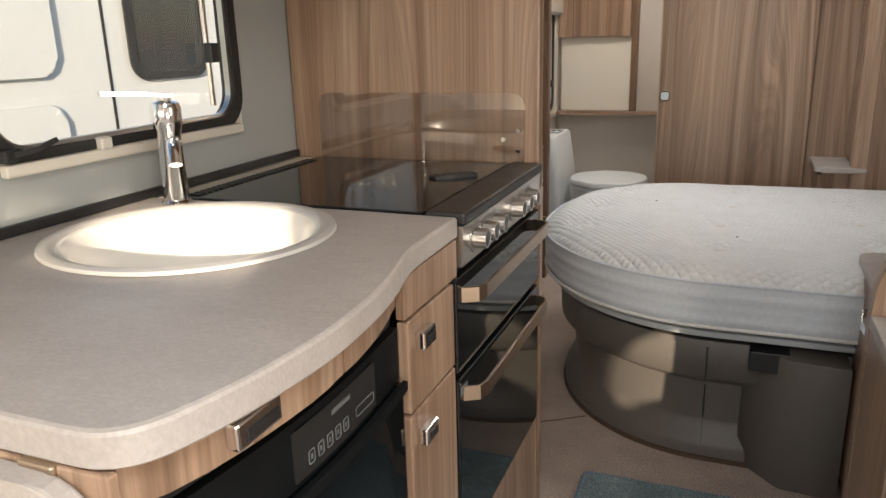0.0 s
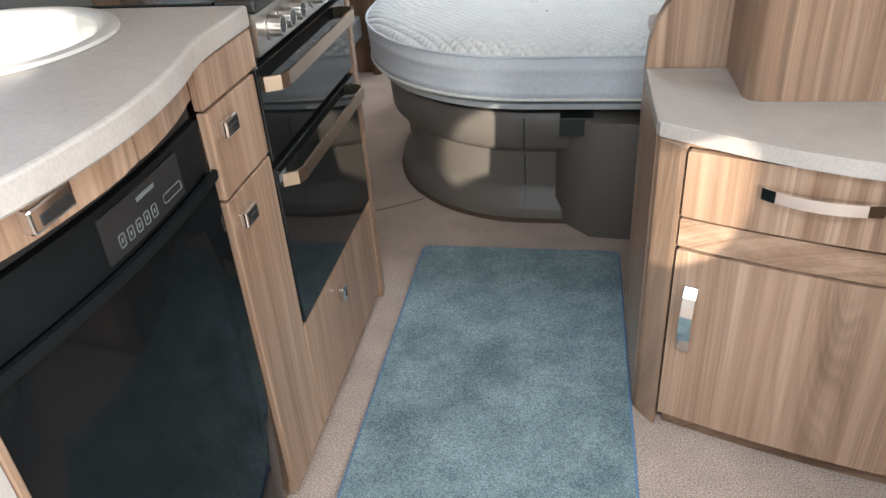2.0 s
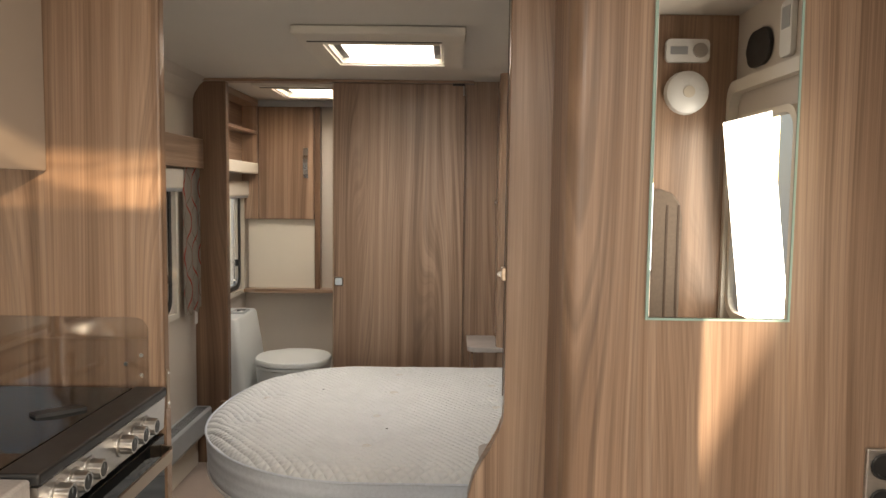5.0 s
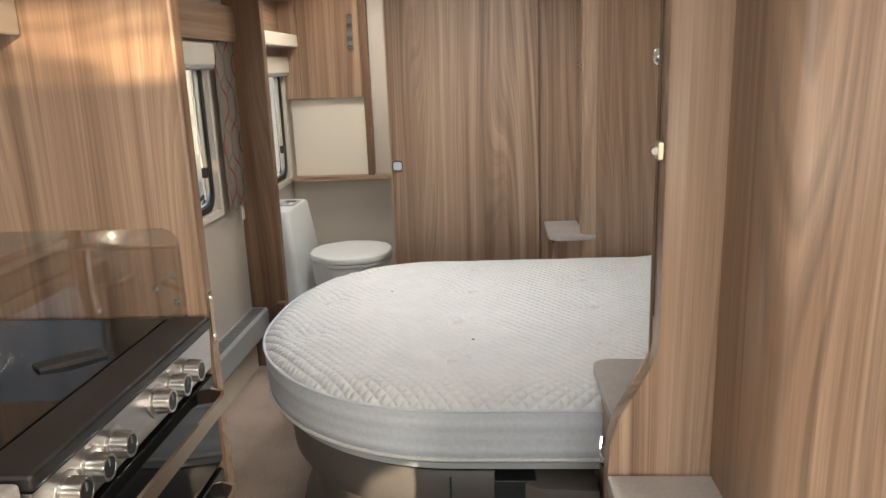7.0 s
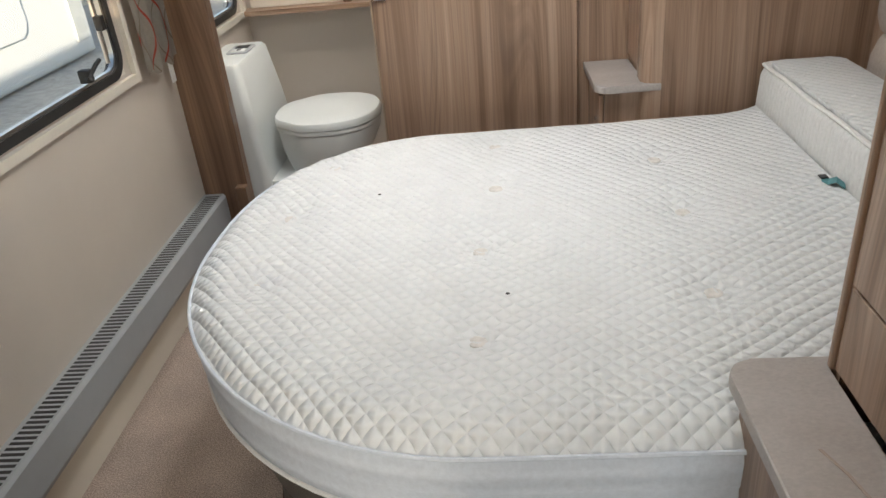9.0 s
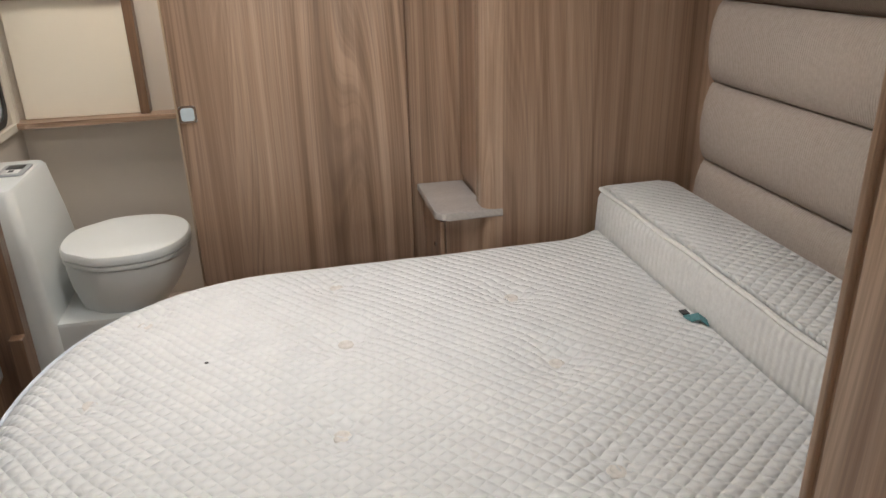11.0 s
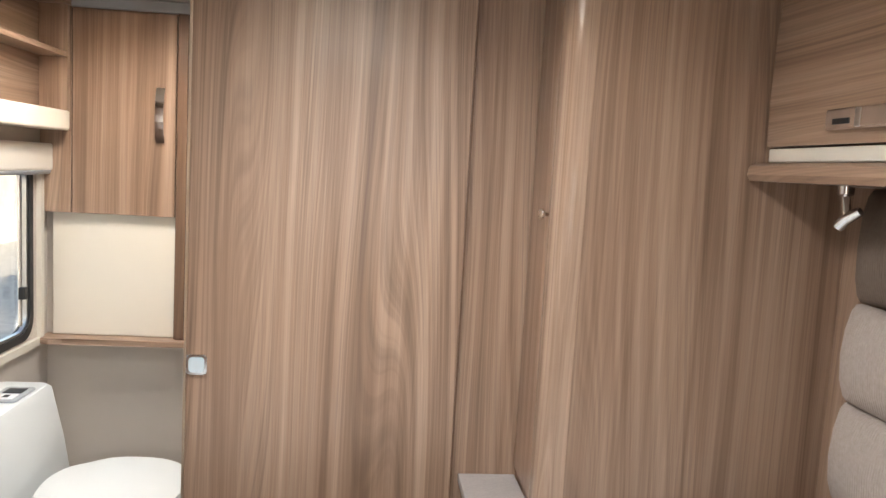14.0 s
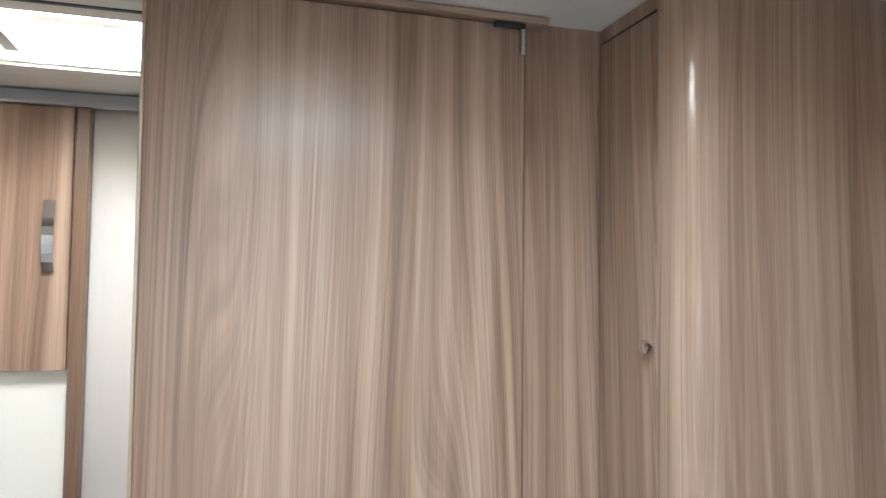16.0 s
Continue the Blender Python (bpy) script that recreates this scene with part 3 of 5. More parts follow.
bed = thing("island_bed", (0.2, BYC, 0), "island bed on a warm grey moulded plastic base", "bed")
XE = 0.98
rings = [d_ring(a, b, z, XE) for a, b, z in ((0.528, 0.578, 0.0), (0.528, 0.578, 0.042), (0.522, 0.572, 0.056), (0.500, 0.550, 0.085), (0.488, 0.538, 0.105), (0.486, 0.536, 0.12), (0.50, 0.55, 0.235), (0.50, 0.55, 0.245), (0.53, 0.578, 0.262), (0.545, 0.592, 0.279), (0.55, 0.597, 0.372), (0.54, 0.587, 0.388), (0.50, 0.55, 0.39))]
part("moulded_body", bm_loft(rings), plastic_m, bed, smooth=True)
cp = [(0.09, 2.188), (0.20, 2.072), (0.345, 2.060), (0.345, 2.20), (0.09, 2.20)]
part("corner_box", bm_prism(cp, 0, 0.390, "z", 0.008), plastic_m, bed, smooth=True)
part("foot_trim", bm_loft([d_ring(0.534, 0.584, z, XE) for z in (0.001, 0.014)]), seam_m, bed)
part("seam", bm_box(-0.012, -0.007, 2.139, 2.16, 0.275, 0.375), dark_m, bed)
part("seam", bm_prism([(2.160, 0.044), (2.1675, 0.056), (2.188, 0.085), (2.202, 0.12), (2.188, 0.235), (2.196, 0.235), (2.21, 0.12), (2.196, 0.085), (2.17, 0.044)], -0.0115, -0.0075, "x"), dark_m, bed)
part("notch", bm_box(0.10, 0.20, 2.10, 2.16, 0.335, 0.392, 0.002), dark_m, bed)
lt = part("latch", bm_box(0.195, 0.210, 2.085, 2.10, 0.335, 0.384, 0.002), chrome_m, bed, "chrome strut latch")
part("step_pad", bm_box(-0.01, 0.085, 2.170, 2.19, 0.0, 0.05, 0.006), plastic_m, bed)
frame_ = bed
# inset black filler, its colour stands for the shade in the gap
part("gap_filler", bm_loft([d_ring(0.49, 0.53, z, XE) for z in (0.391, 0.409)]), dark_m, frame_)
part("upper_board", bm_loft([d_ring(a, b, z, XE) for a, b, z in ((0.575, 0.615, 0.410), (0.578, 0.62, 0.413), (0.578, 0.62, 0.428), (0.575, 0.615, 0.431))]), slat_grey_m, frame_)
part("slat_edge", bm_loft([d_ring(a, b, z, XE) for a, b, z in ((0.565, 0.605, 0.432), (0.565, 0.605, 0.443))]), slat_grey_m, frame_)

mat_ = thing("mattress", (0.1, BYC, 0.444), "white quilted island mattress with a rounded foot end, bare", "mattress")
XM = 0.772
side_rings = [d_ring(a, b, z, XM) for a, b, z in ((0.575, 0.615, 0.444), (0.598, 0.638, 0.448), (0.606, 0.646, 0.458), (0.609, 0.649, 0.495), (0.606, 0.646, 0.505), (0.610, 0.650, 0.517), (0.612, 0.652, 0.56), (0.606, 0.646, 0.579))]
part("side_border", bm_loft(side_rings), side_cloth_m, mat_, "white knitted border", True)
TUFTS = [(-0.446, 2.544), (-0.45, 2.853), (-0.395, 3.154), (-0.008, 2.335), (-0.004, 2.647), (0.031, 2.956), (0.034, 3.238), (0.405, 2.451), (0.428, 2.777), (0.427, 3.075)]


def top_height(x, y, e):
    z = 0.580 + 0.039 * (1 - (1 - min(e / 0.09, 1.0)) ** 2.3)
    for tx, ty in TUFTS:
        d = math.hypot(x - tx, y - ty)
        z -= 0.019 * math.exp(-((d / 0.055) ** 2)) + 0.0045 * math.exp(-((d / 0.09) ** 2)) * math.sin(7 * math.atan2(y - ty, x - tx) + 25 * d)
    return z + 0.003 * noise.noise((x * 6, y * 6, 0.3))


n_ring = len(d_ring(1, 1, 0, XM))
outline = d_ring(0.610, 0.650, 0.582, XM)
cx, cy = 0.1, BYC
bm = bmesh.new()
rows_ = []
for k in range(61):
    s = 1 - k / 60 * 0.995
    row = []
    for (x, y, z) in outline:
        px, py = cx + (x - cx) * s, cy + (y - cy) * s
        edge = min(math.hypot(x - px, y - py), 0.5)
        if x > XM - 1e-6:
            edge = 0.3
        row.append(bm.verts.new((px, py, top_height(px, py, edge))))
    rows_.append(row)
for a, b in zip(rows_, rows_[1:]):
    for i in range(n_ring):
        bm.faces.new((a[i], a[(i + 1) % n_ring], b[(i + 1) % n_ring], b[i]))
bm.faces.new(rows_[-1])
part("quilted_top", bm, quilt_m, mat_, "white quilted top cover", True)
pipe = [p for p in d_ring(0.612, 0.652, 0.581, XM)][:51]
part("piping", bm_rod(pipe, 0.004, 6), side_cloth_m, mat_, smooth=True)
pipe2 = [p for p in d_ring(0.606, 0.646, 0.452, XM)][:51]
part("piping", bm_rod(pipe2, 0.005, 6), piping_m, mat_, smooth=True)
tuft_bm = bm_loft([[(r * math.cos(a), r * math.sin(a), z) for a in (2 * math.pi * k / 10 for k in range(10))] for z, r in ((0.0, 0.017), (0.004, 0.016), (0.006, 0.011), (0.004, 0.006))])
first = part("tuft", tuft_bm, tuft_m, mat_, "pale tuft stitch", True)
first.location = (*TUFTS[0], top_height(*TUFTS[0], 0.3) - 0.001)
for tx, ty in TUFTS[1:]:
    o = first.copy()
    scene.collection.objects.link(o)
    o.location = (tx, ty, top_height(tx, ty, 0.3) - 0.001)

for sx_, sy_ in ((0.046, 2.454), (-0.244, 2.924)):
    part("stain_spot", bm_prism([(sx_ + 0.004 * math.cos(a), sy_ + 0.003 * math.sin(a)) for a in (2 * math.pi * k / 8 for k in range(8))], top_height(sx_, sy_, 0.3) - 0.002, top_height(sx_, sy_, 0.3) + 0.0015), rubber_m, mat_)
bol = thing("bolster_mattress", (0.88, 2.8, 0.57), "white quilted end section of the mattress raised at the headboard", "mattress")
by0, by1 = 2.15, 3.43
prof = [(0.776, 0.575), (0.778, 0.60), (0.783, 0.703), (0.790, 0.718), (0.802, 0.725), (0.98, 0.730), (0.998, 0.723), (1.005, 0.708), (1.005, 0.575)]
rg = []
for y, s in ((by0, 0.93), (by0 + 0.012, 0.99), (by0 + 0.03, 1.0), (2.5, 1.0), (2.9, 1.0), (3.2, 1.0), (by1 - 0.03, 1.0), (by1 - 0.012, 0.985), (by1, 0.93)):
    rg.append([(0.89 + (x - 0.89) * s, y, 0.575 + (z - 0.575) * s) for x, z in prof])
part("ribbed_body", bm_loft(rg), bolster_side_m, bol, smooth=True)
bm = bm_prism([(p[0], p[1]) for p in rounded(0.800, 0.992, by0 + 0.02, by1 - 0.02, 0.03)], 0.727, 0.738, "z", 0.005, 3)
part("quilted_top", bm, quilt_m, bol, "white quilted top cover", True)
part("piping", bm_rod([(0.792 + 0.004 * noise.noise((0, y * 7, 0)), y, 0.725 + 0.006 * noise.noise((3, y * 6, 0))) for y in (by0 + 0.02 + k * 0.05 for k in range(26))] + [(0.81, by1 - 0.012, 0.728), (0.97, by1 - 0.012, 0.730)], 0.006, 6), piping_m, bol, smooth=True)
tg = thing("care_label", (0.768, 2.83, 0.6), "teal fabric label lying on the mattress by the bolster", "label")
part("ribbon", bm_strip([(0.775, 2.815, 0.622), (0.762, 2.83, 0.632), (0.752, 2.845, 0.621), (0.748, 2.87, 0.619)], 0.03, 0.002, (0.4, 1, 0)), tag_m, tg)
part("square", bm_box(0.744, 0.760, 2.862, 2.88, 0.621, 0.624), dark_m, tg)

# ---- kitchen ----
KX = -0.395
WZ = 0.954
wt = thing("kitchen_worktop", (-0.7, 0.8, 0.91), "grey-beige stone laminate worktop with a bowed front edge", "worktop")
front = [(-0.445, 0.4405), (-0.425, 0.4425), (-0.408, 0.4495), (-0.395, 0.461), (-0.386, 0.476), (-0.378, 0.498), (-0.363, 0.562), (-0.353, 0.64), (-0.350, 0.705), (-0.356, 0.80), (-0.370, 0.885), (-0.385, 0.945), (-0.393, 1.00), (-0.395, 1.08), (-0.396, 1.174)]


def smooth_line(pts, m=4):
    """Catmull-Rom curve through the points."""
    out, v = [], [Vector(p) for p in pts]
    for k in range(len(v) - 1):
        a, b, c, d = v[max(k - 1, 0)], v[k], v[k + 1], v[min(k + 2, len(v) - 1)]
        for q in range(m):
            t = q / m
            out.append(tuple(0.5 * (2 * b + (c - a) * t + (2 * a - 5 * b + 4 * c - d) * t * t + (3 * b - a - 3 * c + d) * t ** 3)))
    return out + [tuple(v[-1])]


front = smooth_line(front)
SC, SA, SB = (-0.755, 0.962), 0.205, 0.195
n = 48
hole = [(SC[0] + SA * math.cos(2 * math.pi * k / n), SC[1] + SB * math.sin(2 * math.pi * k / n)) for k in range(n)]


def worktop_mesh():
    """Slab with a round cut-out for the basin: the outline is drawn to the hole ray by ray."""
    outer = [(XL + 0.002, 1.174), (XL + 0.002, 0.44)] + front
    pts = []
    for k in range(n):
        a = 2 * math.pi * k / n
        d = Vector((math.cos(a), math.sin(a)))
        best = None
        for p, q in zip(outer, outer[1:] + outer[:1]):
            p, q = Vector(p), Vector(q)
            e = q - p
            den = d.x * e.y - d.y * e.x
            if abs(den) < 1e-9:
                continue
            w = p - Vector(SC)
            t, u = (w.x * e.y - w.y * e.x) / den, (w.x * d.y - w.y * d.x) / den
            if t > 0 and -1e-6 <= u <= 1 + 1e-6 and (best is None or t < best):
                best = t
        r = SA * SB / math.hypot(SB * d.x, SA * d.y)
        pts.append((a, (SC[0] + d.x * best, SC[1] + d.y * best), (SC[0] + d.x * r, SC[1] + d.y * r)))
    for p in outer:
        a = math.atan2(p[1] - SC[1], p[0] - SC[0]) % (2 * math.pi)
        d = Vector((math.cos(a), math.sin(a)))
        r = SA * SB / math.hypot(SB * d.x, SA * d.y)
        pts.append((a, p, (SC[0] + d.x * r, SC[1] + d.y * r)))
    pts.sort()
    return [p[1] for p in pts], [p[2] for p in pts]


wo, wi = worktop_mesh()


def shrink(pts, d):
    """The outline drawn in by d towards the slab's middle, for a rounded edge."""
    return [(x - d if x > -0.5 else x, y - d * 0.4 if y > 1.1 and x > -0.5 else (y + d if y < 0.5 else y)) for x, y in pts]


bm = bmesh.new()
layers = [(wi, WZ - 0.036), (shrink(wo, 0.004), WZ - 0.036), (wo, WZ - 0.032), (wo, WZ - 0.005), (shrink(wo, 0.0015), WZ - 0.0015), (shrink(wo, 0.005), WZ), (wi, WZ)]
vs_ = [[bm.verts.new((x, y, z)) for x, y in pts] for pts, z in layers]
for a, b in zip(vs_, vs_[1:] + vs_[:1]):
    for i in range(len(wo)):
        bm.faces.new((a[i], a[(i + 1) % len(wo)], b[(i + 1) % len(wo)], b[i]))
part("slab", bm, worktop_m, wt)
sink = thing("sink", (*SC, WZ), "round white kitchen sink with a grey rim", "sink")


def ell(s, z, m=n):
    return [(SC[0] + SA * s * math.cos(2 * math.pi * k / m), SC[1] + SB * s * math.sin(2 * math.pi * k / m), z) for k in range(m)]


part("bowl", bm_loft([ell(0.99, WZ + 0.004), ell(0.94, WZ + 0.001), ell(0.90, WZ - 0.012), ell(0.86, WZ - 0.05), ell(0.80, WZ - 0.09), ell(0.66, WZ - 0.115), ell(0.40, WZ - 0.125), ell(0.12, WZ - 0.128), ell(0.02, WZ - 0.128)], False), sink_m, sink, smooth=True)
part("rim", bm_loft([ell(1.10, WZ + 0.001), ell(1.09, WZ + 0.006), ell(1.04, WZ + 0.008), ell(0.985, WZ + 0.006), ell(0.96, WZ + 0.001)], False), sinkrim_m, sink, "grey rim", True)
part("drain", bm_loft([ell(0.13, WZ - 0.1265), ell(0.11, WZ - 0.1245), ell(0.02, WZ - 0.1255)], False), chrome_m, sink)
tap = thing("tap", (-0.935, 1.137, WZ), "tall chrome mixer tap with a flat lever", "tap")
TX, TY = -0.935, 1.137


def ring(cx_, cy_, z, r, m=16):
    return [(cx_ + r * math.cos(2 * math.pi * k / m), cy_ + r * math.sin(2 * math.pi * k / m), z) for k in range(m)]


part("body", bm_loft([ring(TX, TY, WZ + z, r) for z, r in ((0.0005, 0.027), (0.006, 0.027), (0.010, 0.023), (0.13, 0.021), (0.145, 0.026), (0.175, 0.027), (0.185, 0.024), (0.19, 0.012))]), chrome_m, tap, smooth=True)
part("spout", bm_rod([(TX + 0.015, TY - 0.004, WZ + 0.115), (TX + 0.05, TY - 0.05, WZ + 0.120), (TX + 0.085, TY - 0.087, WZ + 0.112), (TX + 0.093, TY - 0.096, WZ + 0.092)], [0.013, 0.012, 0.012, 0.011], 12), chrome_m, tap, smooth=True)
part("lever", bm_strip([(TX + 0.01, TY + 0.006, WZ + 0.198), (TX - 0.03, TY - 0.035, WZ + 0.204), (TX - 0.068, TY - 0.08, WZ + 0.207)], 0.022, 0.006, (1, -0.5, 0)), chrome_m, tap)
part("lever_stem", bm_rod([(TX, TY, WZ + 0.186), (TX, TY, WZ + 0.202)], 0.012), chrome_m, tap)
tagged(part("trim_worktop_back", bm_box(XL + 0.0005, XL + 0.012, 0.46, 1.70, WZ + 0.001, WZ + 0.018, 0.002), dark_m), kind="structure")

# hob and cooker
CY0, CY1 = 1.178, 1.694
ck = thing("cooker", (-0.7, 1.43, 0), "built-in cooker with black glass lid, steel controls and two black ovens", "cooker")
part("glass_lid", bm_box(-0.965, -0.46, CY0 + 0.004, CY1 - 0.002, WZ - 0.006, WZ + 0.003, 0.002), black_m, ck, "black glass hob lid")
part("hob_frame", bm_box(-0.455, KX + 0.012, CY0, CY1 - 0.001, WZ - 0.015, WZ + 0.006, 0.005), dark_m, ck)
part("lid_handle", bm_strip([(-0.56, 1.47, WZ + 0.004), (-0.53, 1.49, WZ + 0.007), (-0.49, 1.53, WZ + 0.005)], 0.03, 0.008, (1, -0.8, 0)), dark_m, ck)
part("back_strip", bm_box(XL + 0.013, -0.966, CY0 + 0.002, CY1, WZ - 0.02, WZ - 0.001, 0.002), cream_m, ck)
for k in range(26):
    y = 1.20 + k * 0.017
    part("vent_slot", bm_box(-0.962, -0.935, y, y + 0.010, WZ + 0.003, WZ + 0.0055), dark_m, ck)
part("control_panel", bm_prism([(KX - 0.02, 0.862), (KX + 0.004, 0.866), (KX + 0.008, 0.937), (KX - 0.02, 0.939)], CY0 + 0.002, CY1 - 0.004, "y"), steel_m, ck, "brushed steel control panel")
for y in (1.240, 1.293, 1.350, 1.477, 1.532, 1.588):
    rings_ = []
    for x, r, flute in ((0.004, 0.025, 0), (0.008, 0.025, 0), (0.009, 0.0185, 0), (0.011, 0.0185, 1), (0.029, 0.0175, 1), (0.031, 0.0165, 0), (0.031, 0.0135, 0), (0.029, 0.013, 0), (0.029, 0.001, 0)):
        rings_.append([(KX + x, y + r * (0.93 if flute and q % 4 > 1 else 1.0) * math.cos(2 * math.pi * q / 48), 0.903 + r * (0.93 if flute and q % 4 > 1 else 1.0) * math.sin(2 * math.pi * q / 48)) for q in range(48)])
    k_ = part("knob", bm_loft(rings_), steel_m, ck, "fluted steel control knob", True)
    part("dial_face", bm_prism([(y + 0.0128 * math.cos(a), 0.903 + 0.0128 * math.sin(a)) for a in (2 * math.pi * q / 16 for q in range(16))], KX + 0.0292, KX + 0.0306, "x"), dark_m, k_)
    part("pointer", bm_box(KX + 0.0305, KX + 0.0316, y - 0.0015, y + 0.0015, 0.905, 0.9145), button_m, k_)
part("body", bm_box(-0.96, KX - 0.012, CY0 + 0.002, CY1 - 0.004, 0.30, 0.861), dark_m, ck)


def oven_door(z0, z1, label):
    d = part("oven_door", bm_box(KX - 0.011, KX + 0.006, CY0 - 0.030, CY1 - 0.006, z0, z1, 0.003), black_m, ck, label)
    zh = z1 - 0.035
    part("handle", bm_strip([(KX + 0.004, CY0 - 0.005, zh), (KX + 0.030, CY0 + 0.01, zh), (KX + 0.036, CY0 + 0.03, zh), (KX + 0.036, CY1 - 0.05, zh), (KX + 0.030, CY1 - 0.03, zh), (KX + 0.004, CY1 - 0.02, zh)], 0.026, 0.006, (0, 0, 1)), bronze_m, d, "satin metal handle")
    return d


oven_door(0.685, 0.855, "black glass grill door")
od = oven_door(0.325, 0.672, "black glass oven door")
part("sticker", bm_box(KX + 0.0062, KX + 0.0070, CY0 - 0.022, CY0 + 0.012, 0.640, 0.655), button_m, od)


def unit_handle(parent, x, y, z, w=0.046, h=0.028):
    """A small rectangular chrome grip on a front that faces the aisle."""
    g = part("handle", bm_box(x, x + 0.016, y - w / 2, y + w / 2, z - h / 2, z + h / 2, 0.003), chrome_m, parent, "small chrome grip")
    part("grip_recess", bm_box(x + 0.0155, x + 0.0175, y - w / 2 + 0.013, y + w / 2 - 0.006, z - h / 2 + 0.005, z + h / 2 - 0.011, 0.001), dark_m, g)


ou = thing("cooker_plinth_cabinet", (-0.6, 1.42, 0), "ash-effect drop-front locker below the oven", "cabinet")
f = part("front", bm_box(KX - 0.016, KX + 0.002, CY0 - 0.028, CY1 - 0.006, 0.035, 0.318, 0.003), wood_z, ou)
part("carcass", bm_box(-0.96, KX - 0.018, CY0 - 0.028, CY1 - 0.006, 0.03, 0.299), wood_shaded, ou)
unit_handle(f, KX + 0.002, 1.373, 0.245, 0.024, 0.034)
dr = thing("drawer_cabinet", (-0.6, 1.06, 0), "narrow ash-effect kitchen drawer unit with chrome grips", "cabinet")
DY0, DY1 = 0.958, 1.146
part("carcass", bm_box(-0.96, KX - 0.018, DY0, DY1, 0.03, 0.825), wood_shaded, dr)
part("top_panel", bm_box(KX - 0.016, KX - 0.001, DY0 + 0.001, DY1 + 0.024, 0.853, 0.917, 0.002), wood_z, dr)
f = part("drawer_front", bm_box(KX - 0.016, KX + 0.002, DY0 + 0.002, DY1 - 0.001, 0.705, 0.849, 0.003), wood_z, dr)
unit_handle(f, KX + 0.002, 1.005, 0.814)
f = part("cabinet_door", bm_box(KX - 0.016, KX + 0.002, DY0 + 0.002, DY1 - 0.001, 0.035, 0.700, 0.003), wood_z, dr)
unit_handle(f, KX + 0.002, 1.004, 0.657)
tagged(part("baseboard_kitchen", bm_box(KX - 0.06, KX - 0.03, 0.45, CY1, 0.0, 0.034), wood_shaded), kind="structure")

# fridge
fr = thing("fridge", (-0.65, 0.7, 0), "black built-in fridge with touch buttons below the worktop", "fridge")
FY0, FY1 = 0.455, 0.950
part("body", bm_box(-0.98, KX - 0.056, FY0, FY1, 0.06, 0.865), dark_m, fr)


def bow(y):
    u = (y - FY0) / (FY1 - FY0)
    return -0.424 + 0.020 * u + 0.019 * math.sin(math.pi * u)


def bowed(z0, z1, d0, d1, m=14, y0=None, y1=None):
    y0, y1 = y0 or FY0, y1 or FY1
    ys = [y0 + (y1 - y0) * k / m for k in range(m + 1)]
    return bm_prism([(bow(y) + d1, y) for y in ys] + [(bow(y) + d0 if d0 > -0.019 else KX - 0.055, y) for y in reversed(ys)], z0, z1, "z", 0.002)


head = part("top_band", bowed(0.765, 0.845, -0.02, -0.002), fridge_m, fr, "dark grey control band", True)
part("upper_trim", bowed(0.847, 0.870, -0.02, -0.012), dark_m, fr)
pan = part("touch_panel", bowed(0.772, 0.835, -0.0015, 0.0005, 8, 0.665, 0.86), dark_m, head)
for k in range(5):
    y = 0.69 + k * 0.019
    part("icon", bm_frame(rounded(y, y + 0.013, 0.782, 0.800, 0.003, 3), rounded(y + 0.0015, y + 0.0115, 0.7835, 0.7985, 0.002, 3), bow(y) + 0.0008, bow(y) + 0.0016, "x"), button_m, pan)
    part("icon_mark", bm_box(bow(y) + 0.0008, bow(y) + 0.0016, y + 0.005, y + 0.008, 0.788, 0.794), button_m, pan)
part("icon", bm_frame(rounded(0.80, 0.850, 0.784, 0.798, 0.004, 3), rounded(0.8015, 0.8485, 0.7855, 0.7965, 0.003, 3), bow(0.82) + 0.0006, bow(0.82) + 0.0014, "x"), button_m, pan)
part("maker_mark", bm_box(bow(0.76) + 0.0008, bow(0.76) + 0.0016, 0.742, 0.785, 0.819, 0.825), button_m, pan)
fridge_gloss_m = mat("black_fridge_gloss", (0.005, 0.006, 0.007), 0.06, spec=0.2)
fd = part("fridge_door", bowed(0.075, 0.762, -0.02, 0.004), fridge_gloss_m, fr, "glossy black fridge door", True)
part("grip_edge", bowed(0.750, 0.766, 0.0045, 0.012), fridge_m, fd)
cr = thing("fridge_surround", (-0.4, 0.7, 0), "ash-effect strip and end panel framing the fridge", "cabinet")
bm = bmesh.new()


def top_strip(y0, y1):
    ys = [y0 + (y1 - y0) * k / 8 for k in range(9)]

    def fx(y):
        for (xa, ya), (xb, yb) in zip(front, front[1:]):
            if ya <= y <= yb:
                return xa + (xb - xa) * (y - ya) / (yb - ya) - 0.022
        return -0.42
    return bm_prism([(fx(y), y) for y in ys] + [(fx(y) - 0.018, y) for y in reversed(ys)], 0.873, 0.917, "z", 0.002)


ds = part("drawer_front", top_strip(0.456, 0.742), wood_z, cr)
part("drawer_front", top_strip(0.746, 0.955), wood_z, cr)
unit_handle(ds, -0.388, 0.585, 0.897, 0.07, 0.028)
part("end_panel", bm_box(-1.0, -0.412, 0.4415, 0.4535, 0.0, 0.917, 0.003), wood_z, cr)
fl = thing("folding_flap", (-0.7, 0.43, 0.5), "folded-down stone laminate worktop flap on the end of the kitchen", "worktop flap")
part("flap_board", bm_prism(rounded(-0.95, -0.415, 0.50, 0.912, 0.06), 0.418, 0.440, "y", 0.004), worktop_m, fl)
part("hinge", bm_box(-0.505, -0.465, 0.437, 0.449, 0.895, 0.918, 0.003), bronze_m, fl)

